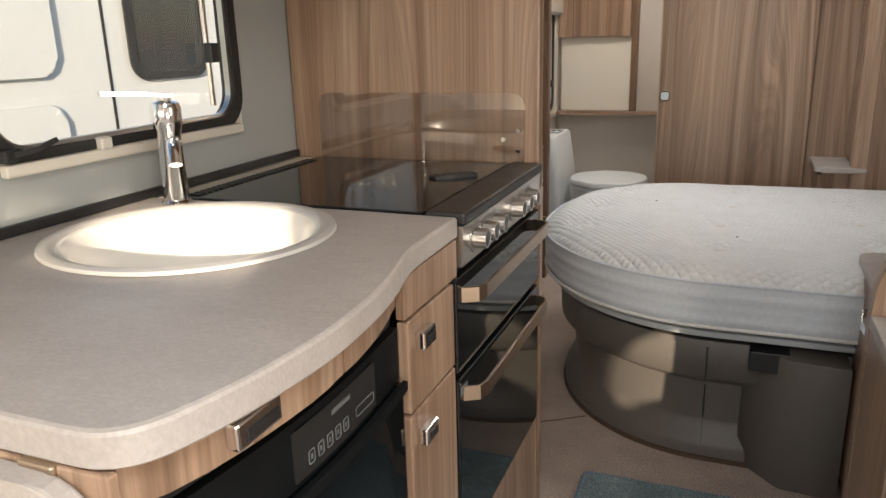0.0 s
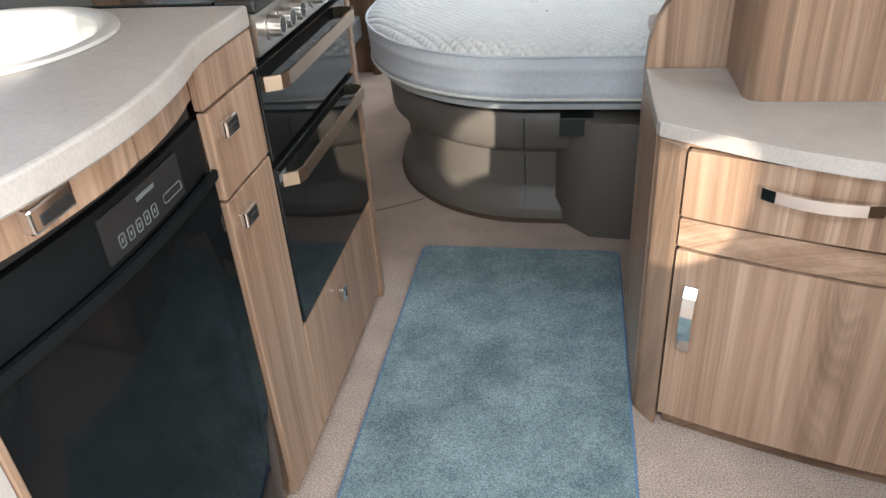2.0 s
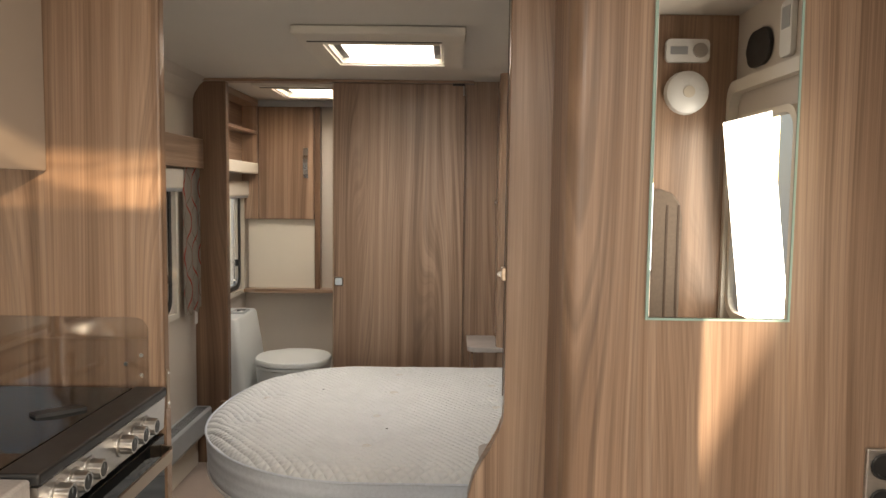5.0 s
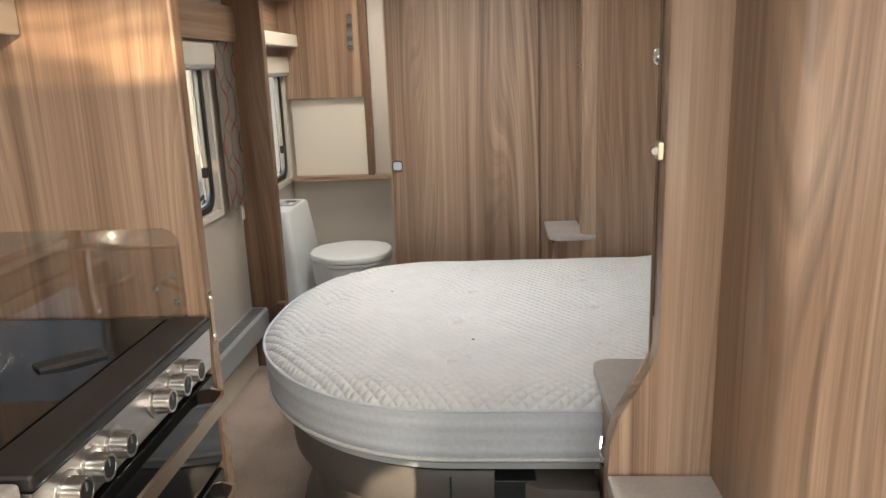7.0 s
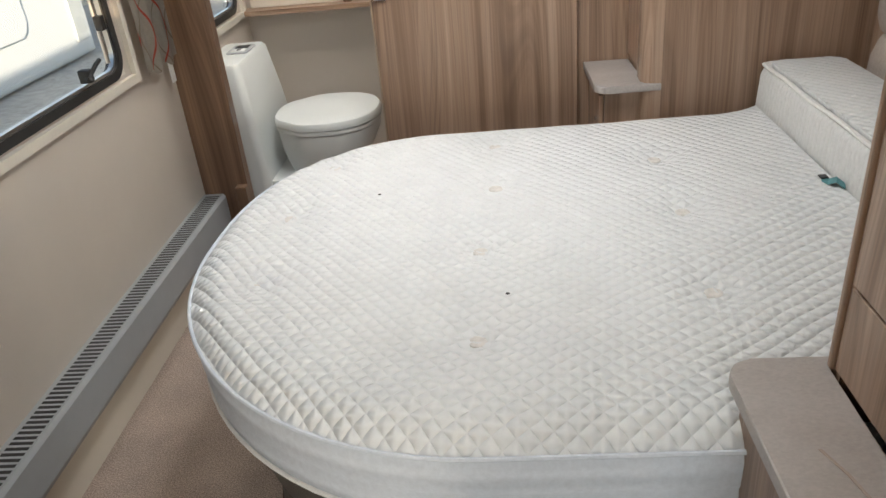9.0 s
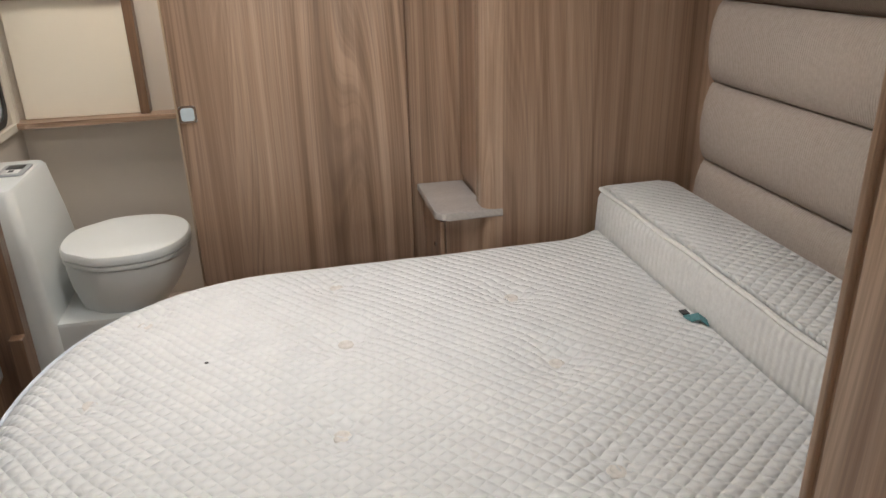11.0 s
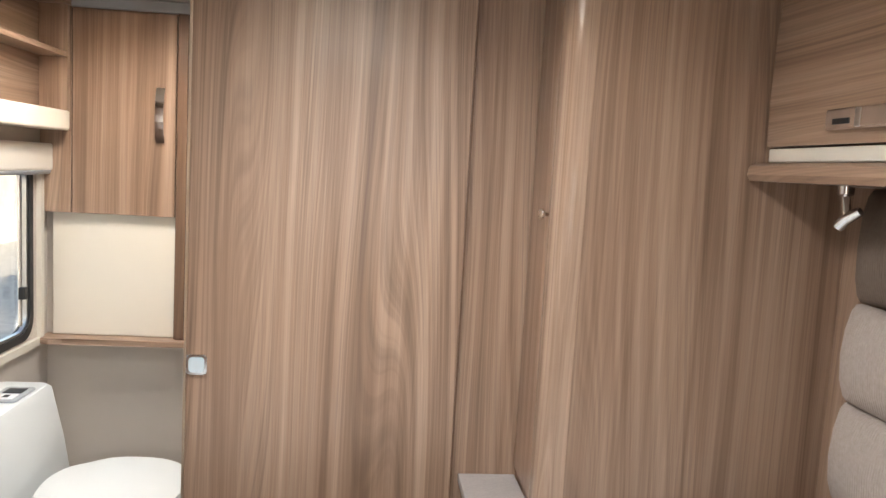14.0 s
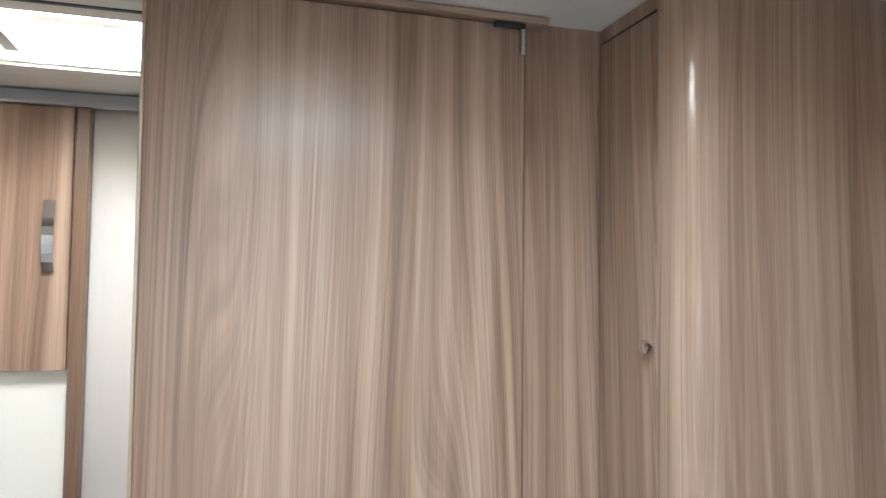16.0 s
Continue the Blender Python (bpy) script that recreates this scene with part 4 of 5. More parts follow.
# tall panel beside the cooker
PF = 1.70
tp = thing("tall_end_panel", (-0.7, PF, 0), "tall ash-effect end panel of the kitchen with a smoked glass splashback", "panel")
part("panel", bm_box(XL + 0.001, KX + 0.003, PF, PF + 0.035, 0, ZC - 0.002, 0.006), wood_z, tp)
sg = part("splash_glass", bm_prism(rounded(-0.955, -0.425, 0.90, 1.115, 0.03), PF - 0.005, PF - 0.0005, "y", 0.001), smoke_m, tp, "smoked glass splashback")
for x, z in ((-0.44, 1.03), (-0.44, 0.985), (-0.475, 1.01)):
    part("screw_cap", bm_prism([(x + 0.005 * math.cos(a), z + 0.005 * math.sin(a)) for a in (2 * math.pi * q / 10 for q in range(10))], PF - 0.008, PF - 0.0049, "y"), chrome_m, sg)
ks = part("keep_plate", bm_box(KX + 0.0035, KX + 0.006, PF + 0.008, PF + 0.026, 0.905, 0.995, 0.002), bronze_m, tp, "bronze lock keep plate")
for z in (0.915, 0.985):
    part("screw", bm_prism([(PF + 0.017 + 0.004 * math.cos(a), z + 0.004 * math.sin(a)) for a in (2 * math.pi * q / 8 for q in range(8))], KX + 0.006, KX + 0.0072, "x"), chrome_m, ks)
part("edge_band", bm_box(KX + 0.0035, KX + 0.0048, PF + 0.004, PF + 0.031, 0.0, 0.90), wood_x, tp)

# overhead kitchen lockers
for y0, y1 in ((0.44, 0.86), (0.865, 1.28), (1.285, 1.695)):
    lk = thing("kitchen_overhead_locker", (-0.85, (y0 + y1) / 2, 1.45), "taupe-fronted overhead kitchen locker", "locker", "kitchen overhead lockers")
    part("carcass", bm_box(XL + 0.002, -0.662, y0, y1, 1.450, ZC - 0.004), wood_y, lk)
    part("locker_door", bm_box(-0.660, -0.640, y0 + 0.001, y1 - 0.001, 1.437, 1.90, 0.004), taupe_m, lk)

# ---- windows ----


def caravan_window(name, y0, y1, z0, z1, label, blind=True, stays=()):
    """Top-hung double acrylic window with a black seal, in an ivory frame."""
    w = thing(name, (XL, (y0 + y1) / 2, z0), label, "window", kind="structure")
    r = 0.07
    fo, fi = rounded(y0 - 0.002, y1 + 0.002, z0 - 0.002, z1 + 0.002, r + 0.002), rounded(y0 + 0.022, y1 - 0.022, z0 + 0.022, z1 - 0.022, r - 0.01)
    part("rubber_seal", bm_frame(fo, fi, XL - 0.032, XL + 0.006, "x"), rubber_m, w, "black rubber seal")
    # corners of the square opening behind the rounded seal
    sq = []
    for (py, pz) in fo:
        sq.append((y0 - 0.003 if py < (y0 + y1) / 2 else y1 + 0.003, z0 - 0.003 if pz < (z0 + z1) / 2 else z1 + 0.003))
    part("corner_filler", bm_frame(sq, fo, XL - 0.029, XL - 0.001, "x"), frame_m, w)
    pane = part("pane", bm_prism(rounded(y0 + 0.02, y1 - 0.02, z0 + 0.02, z1 - 0.02, r - 0.01), XL - 0.022, XL - 0.018, "x"), glass_m, w)
    pane.visible_shadow = False
    part("inner_frame", bm_frame(rounded(y0 + 0.016, y1 - 0.016, z0 + 0.016, z1 - 0.016, r - 0.01), rounded(y0 + 0.030, y1 - 0.030, z0 + 0.030, z1 - 0.030, r - 0.02), XL - 0.016, XL - 0.002, "x"), steel_m, w)
    for ys in stays:
        st = part("stay_arm", bm_rod([(XL - 0.004, ys, z0 + 0.05), (XL - 0.010, ys + 0.004, z1 - 0.05)], 0.006, 8), steel_m, w)
        part("stay_clamp", bm_box(XL - 0.006, XL + 0.016, ys - 0.012, ys + 0.012, z0 + 0.14, z0 + 0.18, 0.003), dark_m, st)
    if blind:
        yo0, yo1, zo0, zo1 = y0 - 0.07, y1 + 0.06, z0 - 0.035, z1 + 0.03
        part("blind_frame", bm_frame([(yo1, zo1), (yo0, zo1), (yo0, zo0), (yo1, zo0)], [(yo1 - 0.025, zo1 - 0.025), (yo0 + 0.025, zo1 - 0.025), (yo0 + 0.025, zo0 + 0.025), (yo1 - 0.025, zo0 + 0.025)], XL + 0.0005, XL + 0.016, "x"), frame_m, w)
        part("blind_cassette", bm_box(XL + 0.001, XL + 0.045, yo0 - 0.004, yo1 + 0.004, zo1 - 0.07, zo1 + 0.02, 0.008), frame_m, w)
        part("blind_roll", bm_rod([(XL + 0.03, yo0 + 0.01, zo1 - 0.072), (XL + 0.03, yo1 - 0.01, zo1 - 0.072)], 0.012, 10), heater_m, w)
    return w


w1 = caravan_window("window_1", 2.5, 3.43, 0.83, 1.44, "caravan window with rounded black seal and ivory blind frame", True, (3.36,))
c1 = part("catch", bm_box(XL - 0.012, XL + 0.02, 3.20, 3.225, 0.865, 0.90, 0.004), rubber_m, w1, "black window catch")
part("catch_lever", bm_rod([(XL + 0.018, 3.21, 0.885), (XL + 0.026, 3.235, 0.905), (XL + 0.026, 3.262, 0.912)], 0.006, 8), rubber_m, c1)
part("catch_lever", bm_rod([(XL + 0.018, 3.21, 0.885), (XL + 0.026, 3.19, 0.875), (XL + 0.024, 3.172, 0.885)], 0.006, 8), rubber_m, c1)
w2 = caravan_window("window_2", 3.9, 4.54, 0.80, 1.40, "bathroom window with black seal and ivory blind frame", True, (4.47,))
w3 = caravan_window("window_3", 0.85, 1.49, 1.06, 1.46, "kitchen window with black rounded seal", False, (1.40,))
part("sill_rail", bm_box(XL + 0.001, XL + 0.018, 0.87, 1.47, 1.045, 1.065, 0.004), frame_m, w3)
c3 = part("catch", bm_box(XL + 0.0, XL + 0.02, 1.06, 1.085, 1.062, 1.085, 0.004), frame_m, w3)
c4 = part("catch", bm_box(XL + 0.0, XL + 0.02, 0.87, 0.895, 1.068, 1.09, 0.004), rubber_m, w3, "black window catch")
part("catch_lever", bm_strip([(XL + 0.022, 0.88, 1.08), (XL + 0.03, 0.92, 1.085), (XL + 0.03, 0.955, 1.095)], 0.016, 0.008, (1, 0, 0.3)), rubber_m, c4)

# bedroom pelmet, curtain, heater on the left wall
tagged(part("trim_pelmet", bm_box(XL + 0.0005, XL + 0.055, 1.75, 3.745, 1.50, 1.645, 0.004), wood_y), "ash-effect pelmet board above the window", kind="structure")


def patterned():
    """Beige curtain cloth with a wavy red trellis line."""
    m = cloth("trellis_curtain", (0.40, 0.36, 0.31))
    nt = m.node_tree
    N, L = nt.nodes.new, nt.links.new
    b = nt.nodes["Principled BSDF"]
    tc, sp = N("ShaderNodeTexCoord"), N("ShaderNodeSeparateXYZ")
    L(tc.outputs["Object"], sp.inputs[0])

    def M(op, a, c=None):
        k = N("ShaderNodeMath")
        k.operation = op
        for i, v in enumerate((a, c)):
            if v is None:
                continue
            if isinstance(v, (int, float)):
                k.inputs[i].default_value = v
            else:
                L(v, k.inputs[i])
        return k.outputs[0]

    wave = M("MULTIPLY", M("SINE", M("MULTIPLY", sp.outputs[2], 19.0)), 1.45)
    yy = M("MULTIPLY", sp.outputs[1], 30.0)
    la = M("ABSOLUTE", M("SINE", M("ADD", yy, wave)))
    lb = M("ABSOLUTE", M("SINE", M("SUBTRACT", yy, wave)))
    ma, mb = M("LESS_THAN", la, 0.16), M("LESS_THAN", lb, 0.10)
    prev = b.inputs["Base Color"].links[0].from_socket
    for mask, col in ((mb, (0.24, 0.19, 0.15, 1)), (ma, (0.42, 0.07, 0.05, 1))):
        mx = N("ShaderNodeMix")
        mx.data_type = "RGBA"
        L(mask, mx.inputs[0])
        L(prev, mx.inputs[6])
        mx.inputs[7].default_value = col
        prev = mx.outputs[2]
    L(prev, b.inputs["Base Color"])
    return m


cur = thing("curtain", (XL + 0.03, 3.62, 0.8), "beige curtain with wavy red trellis pattern, drawn back beside the window", "curtain")
ys = [3.505 + 0.235 * k / 24 for k in range(25)]
zs = [0.80 + 0.70 * k / 12 for k in range(13)]
bm = bmesh.new()
g = [[bm.verts.new((XL + 0.034 + 0.004 * math.sin(2 * math.pi * 3 * k / 24) * (1 - 0.2 * j / 12), y, z + 0.012 * math.sin(k * 0.6) * (1 - j / 12))) for k, y in enumerate(ys)] for j, z in enumerate(zs)]
for a, b in zip(g, g[1:]):
    for i in range(24):
        bm.faces.new((a[i], a[i + 1], b[i + 1], b[i]))
bmesh.ops.solidify(bm, geom=bm.faces[:], thickness=0.003)
part("cloth", bm, patterned(), cur, smooth=True)
part("care_tag", bm_box(XL + 0.03, XL + 0.033, 3.66, 3.69, 0.735, 0.80), white_m, cur)

ht = thing("skirting_heater", (-1.0, 3.1, 0.25), "grey perimeter heater casing with a slotted top along the wall", "heater")
HX = -0.955
part("casing", bm_prism([(XL + 0.001, 0.17), (XL + 0.02, 0.165), (HX - 0.01, 0.18), (HX, 0.20), (HX, 0.290), (HX - 0.008, 0.30), (XL + 0.001, 0.30)], 1.74, 3.74, "y"), heater_m, ht)
sl = None
for k in range(118):
    y = 1.78 + k * 0.0165
    if sl is None:
        sl = part("slot", bm_box(XL + 0.014, HX - 0.014, 0, 0.0085, 0.2995, 0.3008), dark_m, ht)
        sl.location = (0, y, 0)
    else:
        o = sl.copy()
        scene.collection.objects.link(o)
        o.location = (0, y, 0)
tagged(part("baseboard_bedroom", bm_box(XL + 0.0005, XL + 0.008, 1.74, 3.74, 0.0, 0.165), cream_m), "pale skirting board below the heater", kind="structure")

# roof hatches
for nm, x, y, w, lab in (("roof_hatch", 0.0, 2.95, 0.44, "cream roof hatch with a lit clear dome"), ("roof_hatch", -0.5, 4.1, 0.38, "bathroom roof hatch with a lit clear dome")):
    h = thing(nm, (x, y, ZC), lab, "roof hatch")
    i_ = w / 2 - 0.005
    o_ = w / 2 + 0.07
    part("frame", bm_frame([(x + o_, y + o_), (x - o_, y + o_), (x - o_, y - o_), (x + o_, y - o_)], [(x + i_, y + i_), (x - i_, y + i_), (x - i_, y - i_), (x + i_, y - i_)], ZC - 0.028, ZC - 0.002, "z"), frame_m, h)
    part("reveal", bm_frame([(x + i_, y + i_), (x - i_, y + i_), (x - i_, y - i_), (x + i_, y - i_)], [(x + i_ - 0.012, y + i_ - 0.012), (x - i_ + 0.012, y + i_ - 0.012), (x - i_ + 0.012, y - i_ + 0.012), (x + i_ - 0.012, y - i_ + 0.012)], ZC - 0.02, ZC + 0.112, "z"), cream_m, h)
    part("blind_slot", bm_box(x - o_ + 0.03, x + o_ - 0.08, y - o_ + 0.012, y - o_ + 0.022, ZC - 0.0305, ZC - 0.0275), dark_m, h)
    part("grip", bm_box(x - 0.09, x + 0.09, y - 0.02, y + 0.02, ZC + 0.02, ZC + 0.03, 0.005), frame_m, h)
    part("blind_cassette", bm_box(x - o_, x + o_, max(y - o_ - 0.12, 3.802 if y > 3.8 else 0), y - o_ + 0.002, ZC - 0.030, ZC - 0.002, 0.006), frame_m, h)
    for sx_ in (-1, 1):
        part("side_mesh", bm_box(*sorted((x + sx_ * (i_ - 0.014), x + sx_ * (i_ - 0.042))), y - i_ + 0.014, y + i_ - 0.014, ZC + 0.0, ZC + 0.004), dark_m, h)
    part("cover", bm_box(x - o_, x + o_, y - o_, y + o_, ZC + 0.11, ZC + 0.115), cream_m, h)

# ---- dresser ----
ds_ = thing("dresser", (0.7, 1.4, 0), "ash-effect dresser with bowed front, drawer and cupboard", "cabinet")
DT = 0.70
arc_t = [(0.289, 1.615), (0.289, 1.318), (0.294, 1.306), (0.38, 1.255), (0.445, 1.214), (0.507, 1.181), (0.58, 1.150), (0.65, 1.128), (0.73, 1.110), (0.807, 1.101), (0.92, 1.097), (XR - 0.001, 1.097), (XR - 0.001, 1.615)]
top = thing("dresser_worktop", (0.7, 1.35, 0.68), "grey-beige stone laminate top with a curved front", "worktop")
part("slab", bm_prism(arc_t, DT - 0.03, DT, "z", 0.004), worktop_m, top)


def front_at(u):
    """Bowed line of the fronts, u from the post to the door side."""
    return (0.338 + 0.45 * u, 1.260 - 0.148 * u - 0.010 * math.sin(math.pi * u))


def front_piece(u0, u1, z0, z1, t=0.018, lift=0.0, bevel=0.003):
    us = [u0 + (u1 - u0) * k / 8 for k in range(9)]
    d = Vector((-0.36, -0.93))
    a = [front_at(u) for u in us]
    return bm_prism([(x + d.x * lift, y + d.y * lift) for x, y in a] + [(x - d.x * t, y - d.y * t) for x, y in reversed(a)], z0, z1, "z", bevel)


part("carcass", bm_prism([(0.30, 1.61), (0.30, 1.33), (0.345, 1.30), (0.79, 1.13), (XR - 0.002, 1.13), (XR - 0.002, 1.61)], 0.03, DT - 0.032), wood_z, ds_)
part("side_panel", bm_box(0.291, 0.2995, 1.325, 1.618, 0, DT - 0.031, 0.002), wood_z, ds_)
part("post", bm_prism([(0.292, 1.324), (0.297, 1.309), (0.328, 1.266), (0.3355, 1.2585), (0.345, 1.285), (0.31, 1.33)], 0.0, DT - 0.031, "z", 0.003), wood_z, ds_)
part("rail", front_piece(0.004, 0.972, 0.465, 0.526, 0.02, -0.004), wood_x, ds_)
part("stile", front_piece(0.980, 1.036, 0.03, DT - 0.032, 0.02, -0.003), wood_z, ds_)
part("plinth", front_piece(0.02, 1.03, 0.0, 0.03, 0.02, -0.02), wood_x, ds_)
dd = part("drawer_front", front_piece(0.006, 0.975, 0.532, 0.664), wood_z, ds_)
cd = part("cupboard_door", front_piece(0.006, 0.975, 0.04, 0.460), wood_z, ds_)


def bow_handle(parent, p0, p1, out, z0, z1, width, upright):
    o = Vector(out).normalized()
    a, b = Vector(p0), Vector(p1)
    pts = [a, a + o * 0.008]
    for k in range(1, 8):
        u = k / 8
        pts.append(a.lerp(b, u) + o * (0.010 + 0.018 * math.sin(math.pi * u)))
    pts += [b + o * 0.008, b]
    h = part("handle", bm_strip(pts, width, 0.005, (0, 0, 1) if not upright else (o.y, -o.x, 0)), chrome_m, parent, "bowed chrome handle")
    return h


nrm = (-0.36, -0.93, 0)
pa, pb = front_at(0.28), front_at(0.67)
bow_handle(dd, (pa[0], pa[1], 0.612), (pb[0], pb[1], 0.612), nrm, 0, 0, 0.022, False)
pc = front_at(0.085)
bow_handle(cd, (pc[0], pc[1], 0.232), (pc[0], pc[1], 0.386), nrm, 0, 0, 0.024, True)
su = thing("side_cupboard", (0.95, 1.2, 0), "ash-effect low cupboard beside the entrance door with a chrome latch", "cabinet")
part("front", bm_box(0.805, XR - 0.002, 1.108, 1.128, 0.03, DT - 0.032, 0.003), wood_z, su)
l_ = part("latch_plate", bm_prism(rounded(0.845, 0.90, 0.60, 0.655, 0.006), 1.098, 1.1085, "y", 0.002), chrome_m, su, "chrome push latch")
part("latch_button", bm_prism([(0.872 + 0.016 * math.cos(a), 0.625 + 0.016 * math.sin(a)) for a in (2 * math.pi * q / 16 for q in range(16))], 1.090, 1.0985, "y", 0.002), heater_m, l_)

# panel with mirror above the dresser
MY = 1.408
up = thing("dresser_back_panel", (0.8, 1.45, DT), "ash-effect cupboard panel with rounded corner above the dresser", "panel")
r = 0.03
pp = [(0.455, 1.619), (0.455, MY + r)] + [(0.455 + r - r * math.cos(radians(a)), MY + r - r * math.sin(radians(a))) for a in range(10, 91, 10)] + [(XR - 0.001, MY), (XR - 0.001, 1.619)]
part("panel", bm_prism(pp, DT + 0.0005, ZC - 0.002), wood_z, up, smooth=True)
mr = thing("mirror", (0.75, MY, 1.17), "frameless rectangular wall mirror on the wooden panel", "mirror")
part("mirror_glass", bm_box(0.606, 0.857, MY - 0.006, MY - 0.0005, 1.180, 1.86, 0.0015), mirror_m, mr)
part("glass_edge", bm_box(0.606, 0.857, MY - 0.0058, MY - 0.0005, 1.1755, 1.1795), mirror_edge_m, mr)
for x in (0.6035, 0.8595):
    part("glass_edge", bm_box(x - 0.002, x + 0.002, MY - 0.0058, MY - 0.0005, 1.1755, 1.86), mirror_edge_m, mr)
sp_ = thing("socket_plate", (1.037, MY, 0.8), "steel plate with three round sockets on the panel", "socket")
part("plate", bm_box(1.012, 1.078, MY - 0.010, MY - 0.0005, 0.745, 0.945, 0.004), steel_m, sp_)
for z in (0.912, 0.845, 0.778):
    so = part("socket", bm_loft([[(1.045 + q * math.cos(a), y, z + q * math.sin(a)) for a in (2 * math.pi * k / 16 for k in range(16))] for y, q in ((MY - 0.010, 0.025), (MY - 0.016, 0.024), (MY - 0.016, 0.019), (MY - 0.012, 0.018), (MY - 0.012, 0.001))]), dark_m, sp_, "round black socket", True)

# ---- rug ----
rg_ = thing("rug", (0, 1.3, 0), "worn blue-grey aisle rug with blue stitched edge", "rug")
rp = rounded(-0.315, 0.287, 0.30, 1.975, 0.02)
part("rug_surface", bm_prism(rp, 0.001, 0.010, "z", 0.003), rug_m, rg_)
edge_line = []
for (xa, ya), (xb, yb) in zip(rp, rp[1:] + rp[:1]):
    m_ = max(1, int(math.hypot(xb - xa, yb - ya) / 0.005))
    edge_line += [(xa + (xb - xa) * k / m_, ya + (yb - ya) * k / m_, 0.006) for k in range(m_)]
part("stitched_edge", bm_rod(edge_line, [0.0035 if k % 2 else 0.0062 for k in range(len(edge_line))], 5), rug_edge_m, rg_)
tagged(part("trim_carpet_seam", bm_strip([(-0.58, 2.19, 0.0005), (-0.46, 2.26, 0.0005), (-0.38, 2.315, 0.0005)], 0.004, 0.0015, (0.5, -1, 0)), seam_m), kind="structure")

# ---- bedroom right side ----
ov = thing("bed_overhead_locker", (1.0, 2.8, 1.5), "ash-effect overhead lockers above the headboard with cream trim", "locker")
part("carcass", bm_box(0.925, XR - 0.001, 2.145, 3.474, 1.54, ZC - 0.003), wood_y, ov)
for y0, y1 in ((2.83, 3.468), (2.15, 2.824)):
    d = part("locker_door", bm_prism([(0.898, 1.523), (0.922, 1.523), (0.922, 1.87), (0.905, 1.87), (0.897, 1.75), (0.895, 1.62)], y0, y1, "y", 0.002), wood_y, ov)
    h0 = 3.065 if y0 > 2.5 else 2.25
    hh = part("handle", bm_box(0.884, 0.899, h0, h0 + 0.19, 1.546, 1.584, 0.004), chrome_m, d, "recessed chrome handle")
    part("grip", bm_box(0.878, 0.8845, h0 + 0.004, h0 + 0.085, 1.549, 1.581, 0.003), chrome_m, hh)
    part("finger_slot", bm_box(0.8825, 0.8845, h0 + 0.12, h0 + 0.165, 1.556, 1.566, 0.0005), dark_m, hh)
    part("ridge", bm_box(0.880, 0.8845, h0 + 0.088, h0 + 0.102, 1.549, 1.581, 0.002), steel_m, hh)
part("upper_trim", bm_box(0.90, 0.925, 2.15, 3.47, 1.874, 1.912, 0.004), cream_m, ov)
part("lower_trim", bm_box(0.905, 0.93, 2.15, 3.47, 1.492, 1.520, 0.003), cream_m, ov)
part("shelf_edge", bm_prism([(0.868, 1.452), (0.862, 1.465), (0.866, 1.482), (0.88, 1.489), (XR - 0.002, 1.489), (XR - 0.002, 1.452)], 2.146, 3.472, "y", 0.003), wood_y, ov)
rl = thing("reading_lamp", (1.0, 3.38, 1.42), "small chrome reading lamp under the locker", "lamp")
part("stem", bm_rod([(1.0, 3.345, 1.4515), (1.0, 3.345, 1.435), (1.0, 3.343, 1.43), (1.0, 3.335, 1.395)], [0.016, 0.016, 0.009, 0.009], 12), chrome_m, rl, smooth=True)
part("head", bm_rod([(1.012, 3.312, 1.405), (1.0, 3.335, 1.388), (0.994, 3.348, 1.372)], [0.010, 0.012, 0.012], 12), chrome_m, rl, smooth=True)
hb = thing("headboard", (1.07, 2.8, 0.58), "padded corduroy headboard in beige and dark brown bands", "headboard")
hb0, hb1 = 2.15, 3.392
for z0, z1, m, d in ((0.575, 0.795, cord_light_m, 0.0), (0.797, 1.008, cord_light_m, 0.0), (1.010, 1.215, cord_light_m, 0.0), (1.217, 1.448, cord_dark_m, 0.012)):
    zm = (z0 + z1) / 2
    prof = [(XR - 0.014, z0), (1.075 + d, z0 + 0.002), (1.060 + d, z0 + 0.015), (1.047 + d, z0 + 0.05), (1.042 + d, zm), (1.047 + d, z1 - 0.05), (1.060 + d, z1 - 0.015), (1.075 + d, z1 - 0.002), (XR - 0.014, z1)]
    rg = []
    for y, s in ((hb0, 0.6), (hb0 + 0.02, 0.92), (hb0 + 0.05, 1.0), (2.6, 1.0), (3.0, 1.0), (hb1 - 0.05, 1.0), (hb1 - 0.02, 0.92), (hb1, 0.6)):
        rg.append([(XR - 0.014 + (x - XR + 0.014) * s, y, z) for x, z in prof])
    part("pad", bm_loft(rg), m, hb, "dark brown pad" if m is cord_dark_m else "beige pad", True)

tagged(part("wall_panel_headboard", bm_box(XR - 0.012, XR - 0.001, 2.145, 3.474, 0.3, 1.45), wood_z), "ash-effect board behind the headboard", kind="structure")

# ---- bathroom ----
BC = 4.604
bc = thing("bathroom_cupboard", (-0.76, BC, 1.22), "ash-effect wall cupboard with bowed chrome handle above a cream panel", "cupboard")
part("carcass", bm_box(XL + 0.001, -0.560, BC + 0.016, YB - 0.001, 1.222, ZC - 0.03), wood_z, bc)
cdr = part("cupboard_door", bm_box(-0.930, -0.592, BC, BC + 0.014, 1.220, 1.900, 0.002), wood_z, bc)
part("left_filler", bm_box(XL + 0.001, -0.934, BC - 0.002, BC + 0.014, 1.220, ZC - 0.03), wood_z, bc)
part("joint", bm_box(-0.9335, -0.9305, BC + 0.004, BC + 0.014, 1.22, 1.9), seam_m, bc)
